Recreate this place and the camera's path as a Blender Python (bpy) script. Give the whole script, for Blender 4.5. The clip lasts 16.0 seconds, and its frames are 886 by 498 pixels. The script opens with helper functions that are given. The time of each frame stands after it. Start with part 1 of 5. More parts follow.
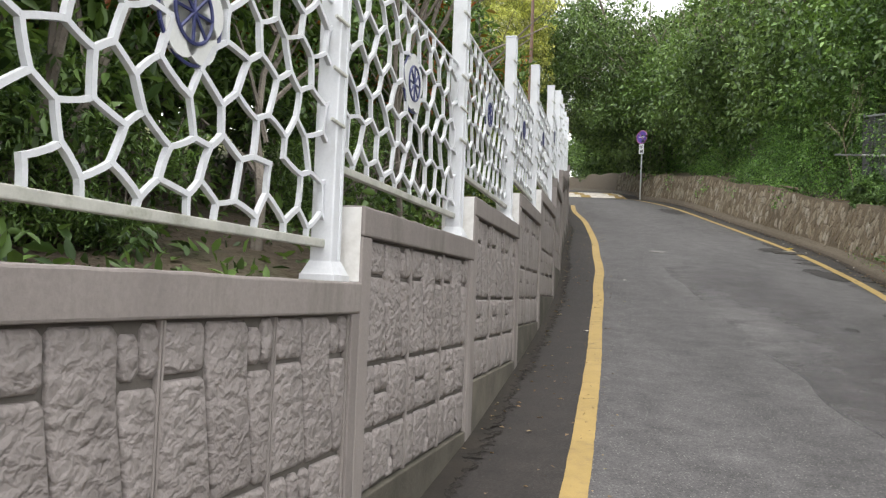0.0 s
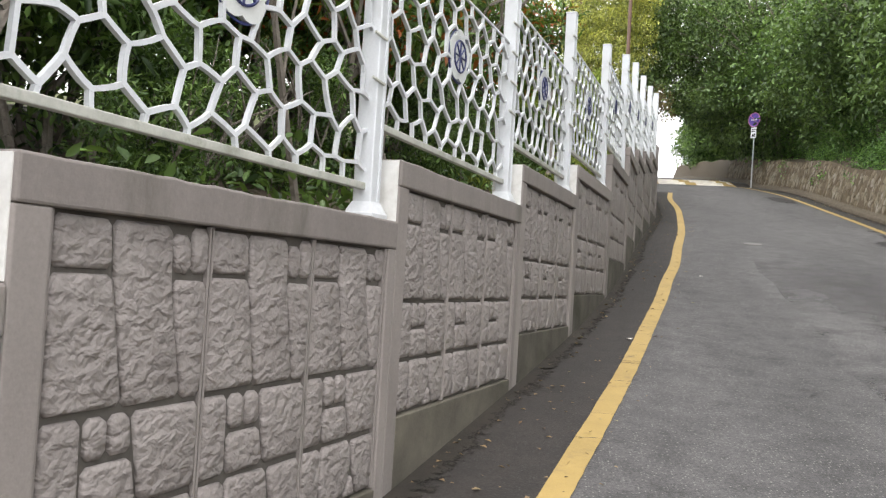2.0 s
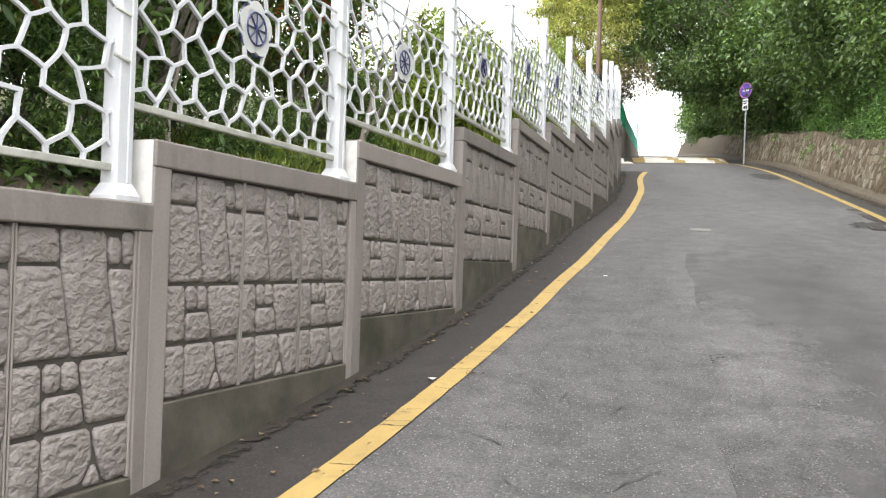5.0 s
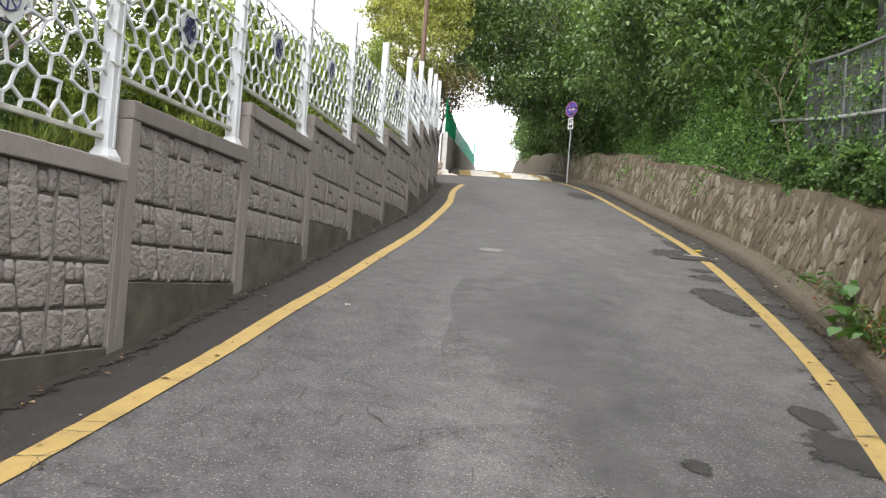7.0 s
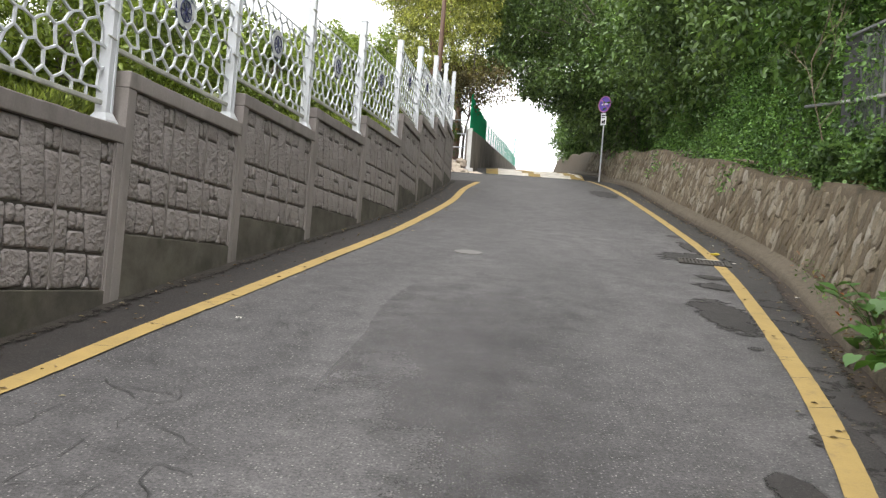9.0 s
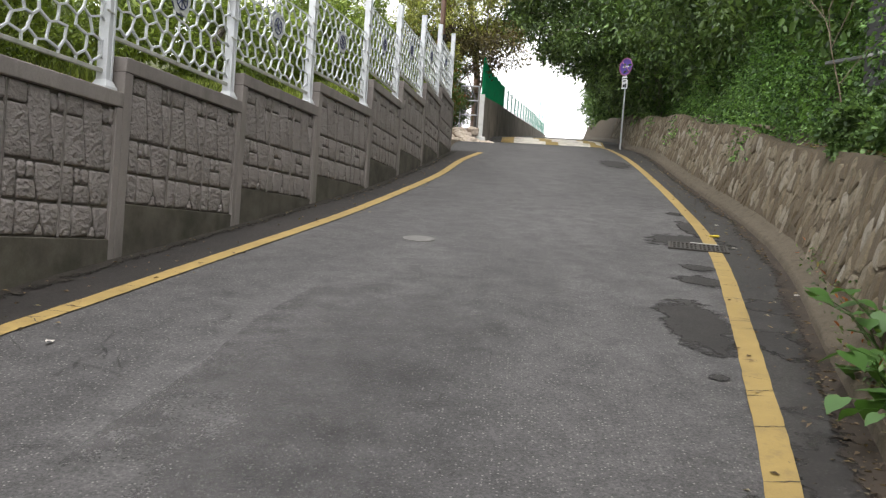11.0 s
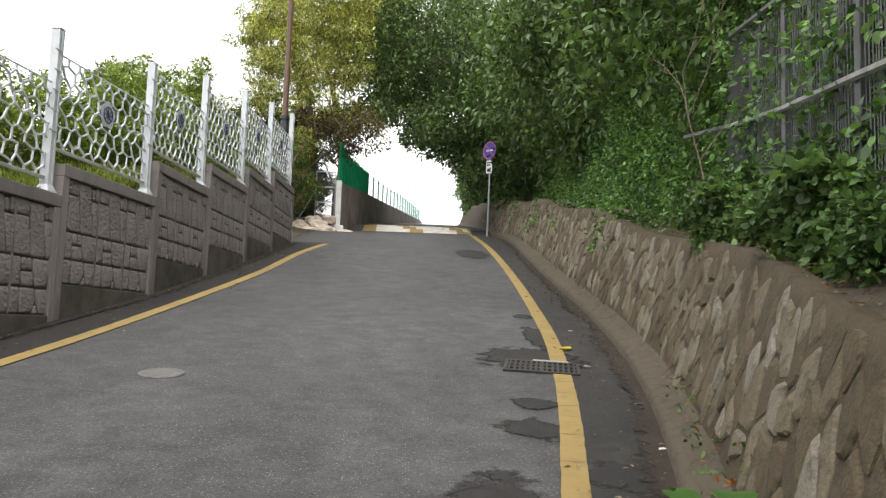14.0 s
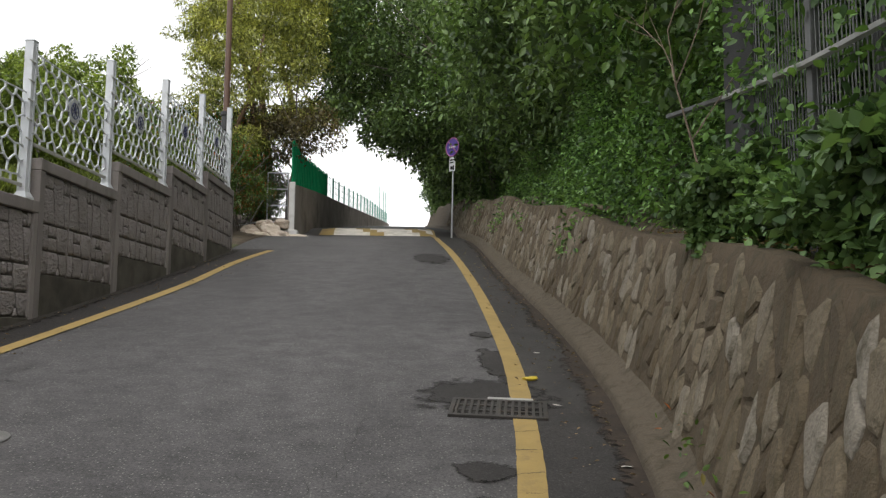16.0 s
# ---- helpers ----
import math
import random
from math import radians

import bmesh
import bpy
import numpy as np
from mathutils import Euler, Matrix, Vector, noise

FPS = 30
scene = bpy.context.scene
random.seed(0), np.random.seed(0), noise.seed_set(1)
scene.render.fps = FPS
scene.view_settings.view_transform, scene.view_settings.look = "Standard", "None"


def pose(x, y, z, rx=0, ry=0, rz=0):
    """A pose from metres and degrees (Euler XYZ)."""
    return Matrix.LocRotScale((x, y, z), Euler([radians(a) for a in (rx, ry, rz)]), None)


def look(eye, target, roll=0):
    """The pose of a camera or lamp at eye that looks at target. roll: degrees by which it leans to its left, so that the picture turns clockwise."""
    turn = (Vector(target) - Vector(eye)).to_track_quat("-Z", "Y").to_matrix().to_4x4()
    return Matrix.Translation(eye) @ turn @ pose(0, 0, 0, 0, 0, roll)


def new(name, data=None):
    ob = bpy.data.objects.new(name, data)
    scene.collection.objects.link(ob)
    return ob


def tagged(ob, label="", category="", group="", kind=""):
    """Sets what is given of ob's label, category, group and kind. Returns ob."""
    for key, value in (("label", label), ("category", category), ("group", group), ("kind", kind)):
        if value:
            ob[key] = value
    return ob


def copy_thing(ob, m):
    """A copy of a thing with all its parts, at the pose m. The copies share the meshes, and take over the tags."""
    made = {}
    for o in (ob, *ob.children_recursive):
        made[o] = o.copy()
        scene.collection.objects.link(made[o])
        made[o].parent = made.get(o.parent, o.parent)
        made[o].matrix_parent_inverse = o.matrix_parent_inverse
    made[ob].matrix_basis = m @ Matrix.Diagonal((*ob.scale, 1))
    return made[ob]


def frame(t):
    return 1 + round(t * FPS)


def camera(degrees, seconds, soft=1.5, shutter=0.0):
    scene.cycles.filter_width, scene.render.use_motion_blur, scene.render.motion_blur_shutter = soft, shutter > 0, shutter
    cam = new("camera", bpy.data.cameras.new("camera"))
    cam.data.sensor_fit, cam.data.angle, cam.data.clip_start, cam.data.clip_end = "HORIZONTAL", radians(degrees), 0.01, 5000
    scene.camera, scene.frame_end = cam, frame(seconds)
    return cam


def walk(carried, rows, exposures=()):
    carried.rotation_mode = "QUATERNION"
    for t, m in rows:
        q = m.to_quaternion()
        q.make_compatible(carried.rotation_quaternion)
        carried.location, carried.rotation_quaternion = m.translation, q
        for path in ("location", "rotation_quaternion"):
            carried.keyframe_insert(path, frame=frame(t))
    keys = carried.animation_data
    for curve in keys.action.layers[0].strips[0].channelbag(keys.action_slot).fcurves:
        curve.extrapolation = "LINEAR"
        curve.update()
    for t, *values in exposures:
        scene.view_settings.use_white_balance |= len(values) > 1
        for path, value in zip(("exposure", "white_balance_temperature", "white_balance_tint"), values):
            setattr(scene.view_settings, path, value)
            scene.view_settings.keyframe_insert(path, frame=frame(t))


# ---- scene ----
import itertools

cam = camera(55.9, 16.0, soft=1.3)
PATH = [
    (0, (0.153, -0.529, 1.589), (0.141, 1.468, 1.696), 2.2),
    (0.5, (0.364, -0.062, 1.578), (0.351, 1.934, 1.692), 2.2),
    (1, (0.557, 0.332, 1.645), (0.502, 2.328, 1.753), 2.5),
    (1.5, (0.754, 0.756, 1.723), (0.614, 2.749, 1.817), 3.2),
    (2, (1.05, 1.042, 1.692), (0.772, 3.022, 1.76), 3.4),
    (2.5, (1.286, 1.377, 1.734), (0.884, 3.335, 1.777), 3.4),
    (3, (1.499, 1.832, 1.827), (1.085, 3.789, 1.867), 3.4),
    (3.5, (1.771, 2.245, 1.816), (1.288, 4.186, 1.805), 3.6),
    (4, (2.037, 2.648, 1.887), (1.461, 4.563, 1.836), 3.3),
    (4.5, (2.28, 3.05, 1.986), (1.767, 4.983, 1.953), 2.8),
    (5, (2.628, 3.361, 1.997), (2.304, 5.334, 2.029), 1.8),
    (5.2, (2.777, 3.474, 2.038), (2.515, 5.456, 2.089), 1.3),
    (7.3, (3.641, 5.476, 2.192), (3.699, 7.474, 2.268), 4.1),
    (7.5, (3.734, 5.618, 2.184), (3.793, 7.616, 2.267), 3.9),
    (8, (4.005, 5.95, 2.202), (4.062, 7.948, 2.283), 3.8),
    (8.5, (4.267, 6.229, 2.212), (4.26, 8.227, 2.283), 4.2),
    (8.7, (4.362, 6.395, 2.249), (4.324, 8.393, 2.317), 4.3),
    (10.8, (5.289, 7.871, 2.549), (5.112, 9.863, 2.568), 4.8),
    (11, (5.379, 8.024, 2.601), (5.216, 10.017, 2.583), 4.0),
    (11.5, (5.586, 8.377, 2.622), (5.528, 10.367, 2.432), 2.1),
    (12, (5.699, 8.786, 2.732), (5.707, 10.77, 2.479), 1.9),
    (12.5, (5.878, 9.158, 2.77), (5.888, 11.145, 2.546), 1.1),
    (13, (6.017, 9.485, 2.815), (6.037, 11.482, 2.714), 0.7),
    (13.5, (6.086, 9.865, 2.963), (6.15, 11.861, 3.056), 1.7),
    (14, (6.181, 10.2, 2.978), (6.274, 12.187, 3.179), 2.0),
    (14.5, (6.266, 10.562, 3.023), (6.362, 12.548, 3.243), 2.0),
    (15, (6.307, 10.984, 3.109), (6.434, 12.969, 3.322), 1.3),
    (15.5, (6.452, 11.379, 3.131), (6.609, 13.362, 3.335), 0.5),
    (16, (6.558, 11.756, 3.192), (6.718, 13.739, 3.398), 0.5),
]
EXPOSURES = [(0.0, 1.45), (2.0, 1.62), (3.5, 1.82), (5.2, 2.05), (7.3, 1.72), (8.7, 1.62), (10.8, 1.3), (11.5, 1.7), (12.5, 2.14), (13.0, 2.16), (13.3, 1.95), (13.6, 1.62), (14.0, 1.3), (14.6, 0.98), (16.0, 0.75)]
walk(cam, [(t, look(eye, target, roll)) for t, eye, target, roll in PATH], EXPOSURES)

# ---- light ----
world = bpy.data.worlds.new("overcast_sky")
scene.world = world
world.use_nodes = True
wn, wl = world.node_tree.nodes, world.node_tree.links
wn.clear()
sky = wn.new("ShaderNodeTexSky")
sky.sky_type, sky.sun_disc = "NISHITA", False
sky.sun_elevation, sky.sun_rotation = radians(72), radians(186)
sky.air_density, sky.dust_density, sky.ozone_density = 1.0, 1.5, 0.5
soft = wn.new("ShaderNodeHueSaturation")
soft.inputs["Saturation"].default_value = 0.04
soft.inputs["Value"].default_value = 1.3
bg = wn.new("ShaderNodeBackground")
bg.inputs["Strength"].default_value = 0.15
wout = wn.new("ShaderNodeOutputWorld")
wl.new(sky.outputs[0], soft.inputs["Color"])
wl.new(soft.outputs[0], bg.inputs[0])
wl.new(bg.outputs[0], wout.inputs[0])

sun = new("sun", bpy.data.lights.new("sun", "SUN"))
sun.data.energy, sun.data.angle, sun.data.color = 0.5, radians(40), (1.0, 0.95, 0.87)
sun.matrix_world = look((-1, -9, 24), (0, 0, 0))


# ---- materials ----
def principled(name):
    m = bpy.data.materials.new(name)
    m.use_nodes = True
    nt = m.node_tree
    return m, nt, nt.nodes["Principled BSDF"]


def coords(nt, vary=False):
    tc = nt.nodes.new("ShaderNodeTexCoord")
    if not vary:
        return tc.outputs["Object"]
    info = nt.nodes.new("ShaderNodeObjectInfo")
    mul = nt.nodes.new("ShaderNodeMath")
    mul.operation = "MULTIPLY"
    mul.inputs[1].default_value = 37.0
    nt.links.new(info.outputs["Random"], mul.inputs[0])
    add = nt.nodes.new("ShaderNodeVectorMath")
    nt.links.new(tc.outputs["Object"], add.inputs[0])
    nt.links.new(mul.outputs[0], add.inputs[1])
    return add.outputs[0]


def noise_node(nt, vec, scale, detail=4.0, rough=0.6, stretch=None):
    if stretch:
        mp = nt.nodes.new("ShaderNodeMapping")
        mp.inputs["Scale"].default_value = stretch
        nt.links.new(vec, mp.inputs["Vector"])
        vec = mp.outputs[0]
    n = nt.nodes.new("ShaderNodeTexNoise")
    n.inputs["Scale"].default_value, n.inputs["Detail"].default_value = scale, detail
    n.inputs["Roughness"].default_value = rough
    nt.links.new(vec, n.inputs["Vector"])
    return n.outputs["Fac"]


def ramp(nt, fac, stops):
    r = nt.nodes.new("ShaderNodeValToRGB")
    el = r.color_ramp.elements
    while len(el) < len(stops):
        el.new(0.5)
    for e, (p, c) in zip(el, stops):
        e.position, e.color = p, (*c, 1)
    nt.links.new(fac, r.inputs[0])
    return r.outputs["Color"]


def blend(nt, a, b, fac, mode="MIX"):
    x = nt.nodes.new("ShaderNodeMix")
    x.data_type, x.blend_type = "RGBA", mode
    for sock, v in ((x.inputs[0], fac), (x.inputs[6], a), (x.inputs[7], b)):
        if hasattr(v, "links"):
            nt.links.new(v, sock)
        elif isinstance(v, tuple):
            sock.default_value = (*v, 1)
        else:
            sock.default_value = v
    return x.outputs[2]


def bump(nt, bsdf, parts):
    prev = None
    for height, strength, dist in parts:
        b = nt.nodes.new("ShaderNodeBump")
        b.inputs["Strength"].default_value, b.inputs["Distance"].default_value = strength, dist
        nt.links.new(height, b.inputs["Height"])
        if prev:
            nt.links.new(prev, b.inputs["Normal"])
        prev = b.outputs[0]
    nt.links.new(prev, bsdf.inputs["Normal"])


def scaled(c, k):
    return tuple(min(1.0, v * k) for v in c)


def surface(name, colour, rough=0.8, fine=60.0, coarse=3.0, spread=0.25, stain=None, stain_scale=0.8, relief=0.003, vary=False,
            metal=0.0, relief2=None, stretch=None, spec=0.5):
    """A weathered surface: two scales of tone, an optional stain colour, and relief in metres."""
    m, nt, b = principled(name)
    v = coords(nt, vary)
    f1, f2 = noise_node(nt, v, fine, 6.0, 0.7), noise_node(nt, v, coarse, 4.0, 0.6, stretch)
    c = ramp(nt, f2, [(0.3, scaled(colour, 1 - spread)), (0.7, scaled(colour, 1 + spread))])
    c = blend(nt, c, ramp(nt, f1, [(0.3, (0.45, 0.45, 0.45)), (0.7, (0.62, 0.62, 0.62))]), 0.55, "OVERLAY")
    if stain:
        f3 = noise_node(nt, v, stain_scale, 6.0, 0.65, stretch)
        c = blend(nt, c, stain, ramp(nt, f3, [(0.52, (0, 0, 0)), (0.72, (0.75, 0.75, 0.75))]))
    if vary:
        info = nt.nodes.new("ShaderNodeObjectInfo")
        c = blend(nt, c, ramp(nt, info.outputs["Random"], [(0.0, (0.36, 0.35, 0.34)), (1.0, (0.62, 0.61, 0.6))]), 0.6, "OVERLAY")
    if vary == "each":
        geo = nt.nodes.new("ShaderNodeNewGeometry")
        c = blend(nt, c, ramp(nt, geo.outputs["Random Per Island"], [(0.0, (0.27, 0.25, 0.22)), (0.7, (0.48, 0.47, 0.44)), (1.0, (0.80, 0.79, 0.77))]), 0.75, "OVERLAY")
    nt.links.new(c, b.inputs["Base Color"])
    b.inputs["Roughness"].default_value, b.inputs["Metallic"].default_value = rough, metal
    b.inputs["Specular IOR Level"].default_value = spec
    parts = [(f1, 0.6, relief)]
    if relief2:
        parts.append((noise_node(nt, v, relief2[0], 3.0, 0.5), 0.9, relief2[1]))
    bump(nt, b, parts)
    return m


def leaf_material(name, dark, light, accent=None, accent_share=0.0, gloss=0.42):
    """Leaves: a tone of its own for each leaf, and light that passes through."""
    m, nt, b = principled(name)
    geo = nt.nodes.new("ShaderNodeNewGeometry")
    dark, light = scaled(dark, 1.25), scaled(light, 1.8)
    stops = [(0.0, dark), (0.75, light), (1.0, scaled(light, 1.35))]
    if accent:
        stops = [(0.0, dark), (0.95 - accent_share, light), (1.0 - accent_share, accent), (1.0, accent)]
    c = ramp(nt, geo.outputs["Random Per Island"], stops)
    v = coords(nt)
    # Broad noise paints lit clumps and shaded hollows into the leaf colour.
    c = blend(nt, c, ramp(nt, noise_node(nt, v, 0.9, 3.0), [(0.33, (0.27, 0.29, 0.26)), (0.67, (0.66, 0.63, 0.5))]), 0.8, "OVERLAY")
    nt.links.new(c, b.inputs["Base Color"])
    b.inputs["Roughness"].default_value = gloss
    tr = nt.nodes.new("ShaderNodeBsdfTranslucent")
    nt.links.new(blend(nt, c, (1.0, 1.0, 0.55), 1.0, "MULTIPLY"), tr.inputs["Color"])
    mix = nt.nodes.new("ShaderNodeMixShader")
    mix.inputs[0].default_value = 0.30
    nt.links.new(b.outputs[0], mix.inputs[1])
    nt.links.new(tr.outputs[0], mix.inputs[2])
    nt.links.new(mix.outputs[0], nt.nodes["Material Output"].inputs["Surface"])
    return m


def asphalt(name, colour, worn, chips=0.15):
    """Aggregate in bitumen: stone specks, long worn tracks, soft patches."""
    m, nt, b = principled(name)
    v = nt.nodes.new("ShaderNodeNewGeometry").outputs["Position"]
    grain = noise_node(nt, v, 62.0, 4.0, 0.75)
    patch = noise_node(nt, v, 0.55, 5.0, 0.6, (1.0, 0.35, 1.0))
    mid = noise_node(nt, v, 4.0, 5.0, 0.7)
    c = ramp(nt, patch, [(0.3, colour), (0.7, worn)])
    c = blend(nt, c, ramp(nt, mid, [(0.3, (0.28, 0.28, 0.28)), (0.7, (0.66, 0.66, 0.66))]), 0.9, "OVERLAY")
    c = blend(nt, c, ramp(nt, grain, [(0.32, (0.12, 0.12, 0.12)), (0.5, (0.48, 0.48, 0.48)), (0.68, (0.88, 0.87, 0.86))]), 0.75, "OVERLAY")
    vor = nt.nodes.new("ShaderNodeTexVoronoi")
    vor.inputs["Scale"].default_value = 64.0
    nt.links.new(v, vor.inputs["Vector"])
    speck = ramp(nt, vor.outputs["Distance"], [(0.18, (1, 1, 1)), (0.40, (0, 0, 0))])
    sel = nt.nodes.new("ShaderNodeSeparateColor")
    nt.links.new(vor.outputs["Color"], sel.inputs[0])
    few = ramp(nt, sel.outputs[0], [(0.62, (0, 0, 0)), (0.92, (1, 1, 1))])
    c = blend(nt, c, (chips, chips * 0.965, chips * 0.905), blend(nt, speck, few, 1.0, "MULTIPLY"))
    nt.links.new(c, b.inputs["Base Color"])
    b.inputs["Roughness"].default_value = 0.82
    bump(nt, b, [(grain, 0.7, 0.004), (mid, 0.12, 0.006)])
    return m



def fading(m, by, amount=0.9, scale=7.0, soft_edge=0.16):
    """Let a thin layer break up towards its edge: by "uv" across a strip, or "middle" from its own origin."""
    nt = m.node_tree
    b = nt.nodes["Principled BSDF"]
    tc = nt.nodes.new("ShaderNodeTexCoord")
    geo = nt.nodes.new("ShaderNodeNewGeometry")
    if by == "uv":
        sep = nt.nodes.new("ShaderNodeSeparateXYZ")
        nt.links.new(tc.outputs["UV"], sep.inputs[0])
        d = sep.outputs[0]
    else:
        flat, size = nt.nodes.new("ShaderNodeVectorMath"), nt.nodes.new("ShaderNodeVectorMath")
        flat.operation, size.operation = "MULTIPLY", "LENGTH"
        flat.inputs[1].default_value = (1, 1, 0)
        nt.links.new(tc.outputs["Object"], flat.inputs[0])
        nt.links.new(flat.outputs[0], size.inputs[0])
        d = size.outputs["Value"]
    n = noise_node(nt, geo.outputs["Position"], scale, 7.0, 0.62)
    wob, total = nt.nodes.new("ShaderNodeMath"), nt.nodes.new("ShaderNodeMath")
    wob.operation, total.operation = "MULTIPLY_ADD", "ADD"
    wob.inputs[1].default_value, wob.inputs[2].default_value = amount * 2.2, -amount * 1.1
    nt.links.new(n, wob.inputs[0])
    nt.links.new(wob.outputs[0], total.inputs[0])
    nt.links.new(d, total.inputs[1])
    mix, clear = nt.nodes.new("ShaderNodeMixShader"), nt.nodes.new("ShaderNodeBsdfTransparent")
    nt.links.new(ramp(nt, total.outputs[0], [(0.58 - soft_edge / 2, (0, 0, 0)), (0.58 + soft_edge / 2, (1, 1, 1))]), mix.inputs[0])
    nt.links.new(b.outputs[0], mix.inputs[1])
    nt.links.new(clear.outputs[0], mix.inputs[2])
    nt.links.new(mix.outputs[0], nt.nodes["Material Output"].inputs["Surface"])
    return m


M_ROAD = asphalt("asphalt", (0.0440, 0.0416, 0.0424), (0.0850, 0.0806, 0.0816), 0.22)
M_PALE = fading(asphalt("pale_asphalt", (0.054, 0.0511, 0.0520), (0.096, 0.0911, 0.0920), 0.23), "middle", 0.6, 1.3, 0.8)
# Damp asphalt; the roadside shade is mixed into this darker colour.
M_SHOULDER = asphalt("shaded_damp_shoulder", (0.0185, 0.0163, 0.0150), (0.038, 0.0345, 0.0320), 0.08)
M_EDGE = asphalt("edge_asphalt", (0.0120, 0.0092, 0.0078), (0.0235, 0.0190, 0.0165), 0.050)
M_WET = fading(asphalt("damp_asphalt", (0.0150, 0.0128, 0.0118), (0.0235, 0.0203, 0.0188), 0.055), "middle", 0.5, 6.5)
M_CRACK = surface("tar_crack", (0.025, 0.024, 0.023), 0.8, 90.0, 6.0)
M_YELLOW = surface("yellow_paint", (0.30, 0.208, 0.068), 0.7, 110.0, 4.0, 0.12, stain=(0.20, 0.14, 0.06), stain_scale=9.0, relief=0.002)
M_WHITE_LINE = surface("worn_white_paint", (0.62, 0.58, 0.52), 0.75, 80.0, 4.0, 0.2, stain=(0.32, 0.28, 0.22), stain_scale=3.0)
M_CONC = surface("grey_concrete", (0.218, 0.195, 0.186), 0.88, 70.0, 2.5, 0.14, stain=(0.105, 0.098, 0.082), stain_scale=1.8, relief=0.002, vary=True, stretch=(1.0, 1.0, 0.3))
M_COPING = surface("coping_concrete", (0.228, 0.204, 0.194), 0.88, 60.0, 3.0, 0.16, stain=(0.085, 0.080, 0.064), stain_scale=3.0, relief=0.003, vary=True, stretch=(1.0, 1.0, 0.25))


def cast_face(name):
    """Cast concrete with a wormy, hammered relief."""
    m, nt, b = principled(name)
    v = coords(nt, True)
    worm = nt.nodes.new("ShaderNodeTexNoise")
    worm.inputs["Scale"].default_value, worm.inputs["Detail"].default_value = 21.0, 2.5
    worm.inputs["Roughness"].default_value, worm.inputs["Distortion"].default_value = 0.5, 0.3
    mp = nt.nodes.new("ShaderNodeMapping")
    mp.inputs["Rotation"].default_value = (0, 0.6, 0)
    mp.inputs["Scale"].default_value = (1.0, 1.0, 1.35)
    nt.links.new(v, mp.inputs["Vector"])
    nt.links.new(mp.outputs[0], worm.inputs["Vector"])
    ridge = ramp(nt, worm.outputs["Fac"], [(0.32, (0, 0, 0)), (0.68, (1, 1, 1))])
    grain, tone = noise_node(nt, v, 90.0, 6.0, 0.7), noise_node(nt, v, 3.0, 4.0, 0.6)
    c = ramp(nt, tone, [(0.3, (0.210, 0.186, 0.177)), (0.7, (0.274, 0.245, 0.234))])
    c = blend(nt, c, ramp(nt, grain, [(0.3, (0.42, 0.42, 0.42)), (0.7, (0.60, 0.60, 0.60))]), 0.6, "OVERLAY")
    c = blend(nt, c, (0.125, 0.114, 0.100), ramp(nt, noise_node(nt, v, 7.0, 6.0, 0.7), [(0.56, (0, 0, 0)), (0.76, (0.6, 0.6, 0.6))]))
    nt.links.new(c, b.inputs["Base Color"])
    b.inputs["Roughness"].default_value = 0.86
    bump(nt, b, [(grain, 0.4, 0.002), (ridge, 0.85, 0.0115)])
    return m


M_STONE = cast_face("cast_stone")
# Same concrete as the frame, coloured darker to carry the joints' depth shade.
M_JOINT_SHADE = surface("shaded_recess_concrete", (0.098, 0.089, 0.080), 0.92, 60.0, 3.0, 0.15, relief=0.003, vary=True)


def rubble_stone(name, tones, dirt=(0.060, 0.050, 0.026)):
    """Split field stone or rough mortar: a tone for each piece, with grain, dirt and lichen."""
    m, nt, b = principled(name)
    v = coords(nt, True)
    info, geo, add = nt.nodes.new("ShaderNodeObjectInfo"), nt.nodes.new("ShaderNodeNewGeometry"), nt.nodes.new("ShaderNodeMath")
    add.operation = "ADD"
    frac = nt.nodes.new("ShaderNodeMath")
    frac.operation = "FRACT"
    nt.links.new(info.outputs["Random"], add.inputs[0])
    nt.links.new(geo.outputs["Random Per Island"], add.inputs[1])
    nt.links.new(add.outputs[0], frac.inputs[0])
    c = ramp(nt, frac.outputs[0], tones)
    grain, blot = noise_node(nt, v, 70.0, 6.0, 0.75), noise_node(nt, v, 9.0, 6.0, 0.7)
    c = blend(nt, c, ramp(nt, grain, [(0.3, (0.28, 0.28, 0.28)), (0.7, (0.72, 0.71, 0.70))]), 0.8, "OVERLAY")
    c = blend(nt, c, dirt, ramp(nt, blot, [(0.50, (0, 0, 0)), (0.66, (0.8, 0.8, 0.8))]))
    nt.links.new(c, b.inputs["Base Color"])
    b.inputs["Roughness"].default_value = 0.9
    bump(nt, b, [(grain, 0.7, 0.005), (blot, 0.9, 0.025)])
    return m


M_RUBBLE = rubble_stone("split_stone", [(0.0, (0.070, 0.052, 0.031)), (0.3, (0.105, 0.080, 0.048)), (0.55, (0.148, 0.119, 0.078)), (0.8, (0.180, 0.152, 0.110)), (1.0, (0.222, 0.200, 0.164))])
M_MORTAR = rubble_stone("earthy_mortar", [(0.0, (0.074, 0.053, 0.030)), (1.0, (0.080, 0.058, 0.033))], (0.036, 0.031, 0.014))
M_KERB = rubble_stone("kerb_concrete", [(0.0, (0.092, 0.073, 0.050)), (1.0, (0.098, 0.078, 0.054))], (0.042, 0.034, 0.018))
M_WHITE = surface("white_enamel", (0.60, 0.615, 0.645), 0.42, 90.0, 3.0, 0.06, stain=(0.42, 0.43, 0.42), stain_scale=4.0, relief=0.0008)
M_RAIL = surface("weathered_rail", (0.42, 0.42, 0.38), 0.55, 80.0, 6.0, 0.2, stain=(0.17, 0.18, 0.12), stain_scale=9.0, relief=0.001)
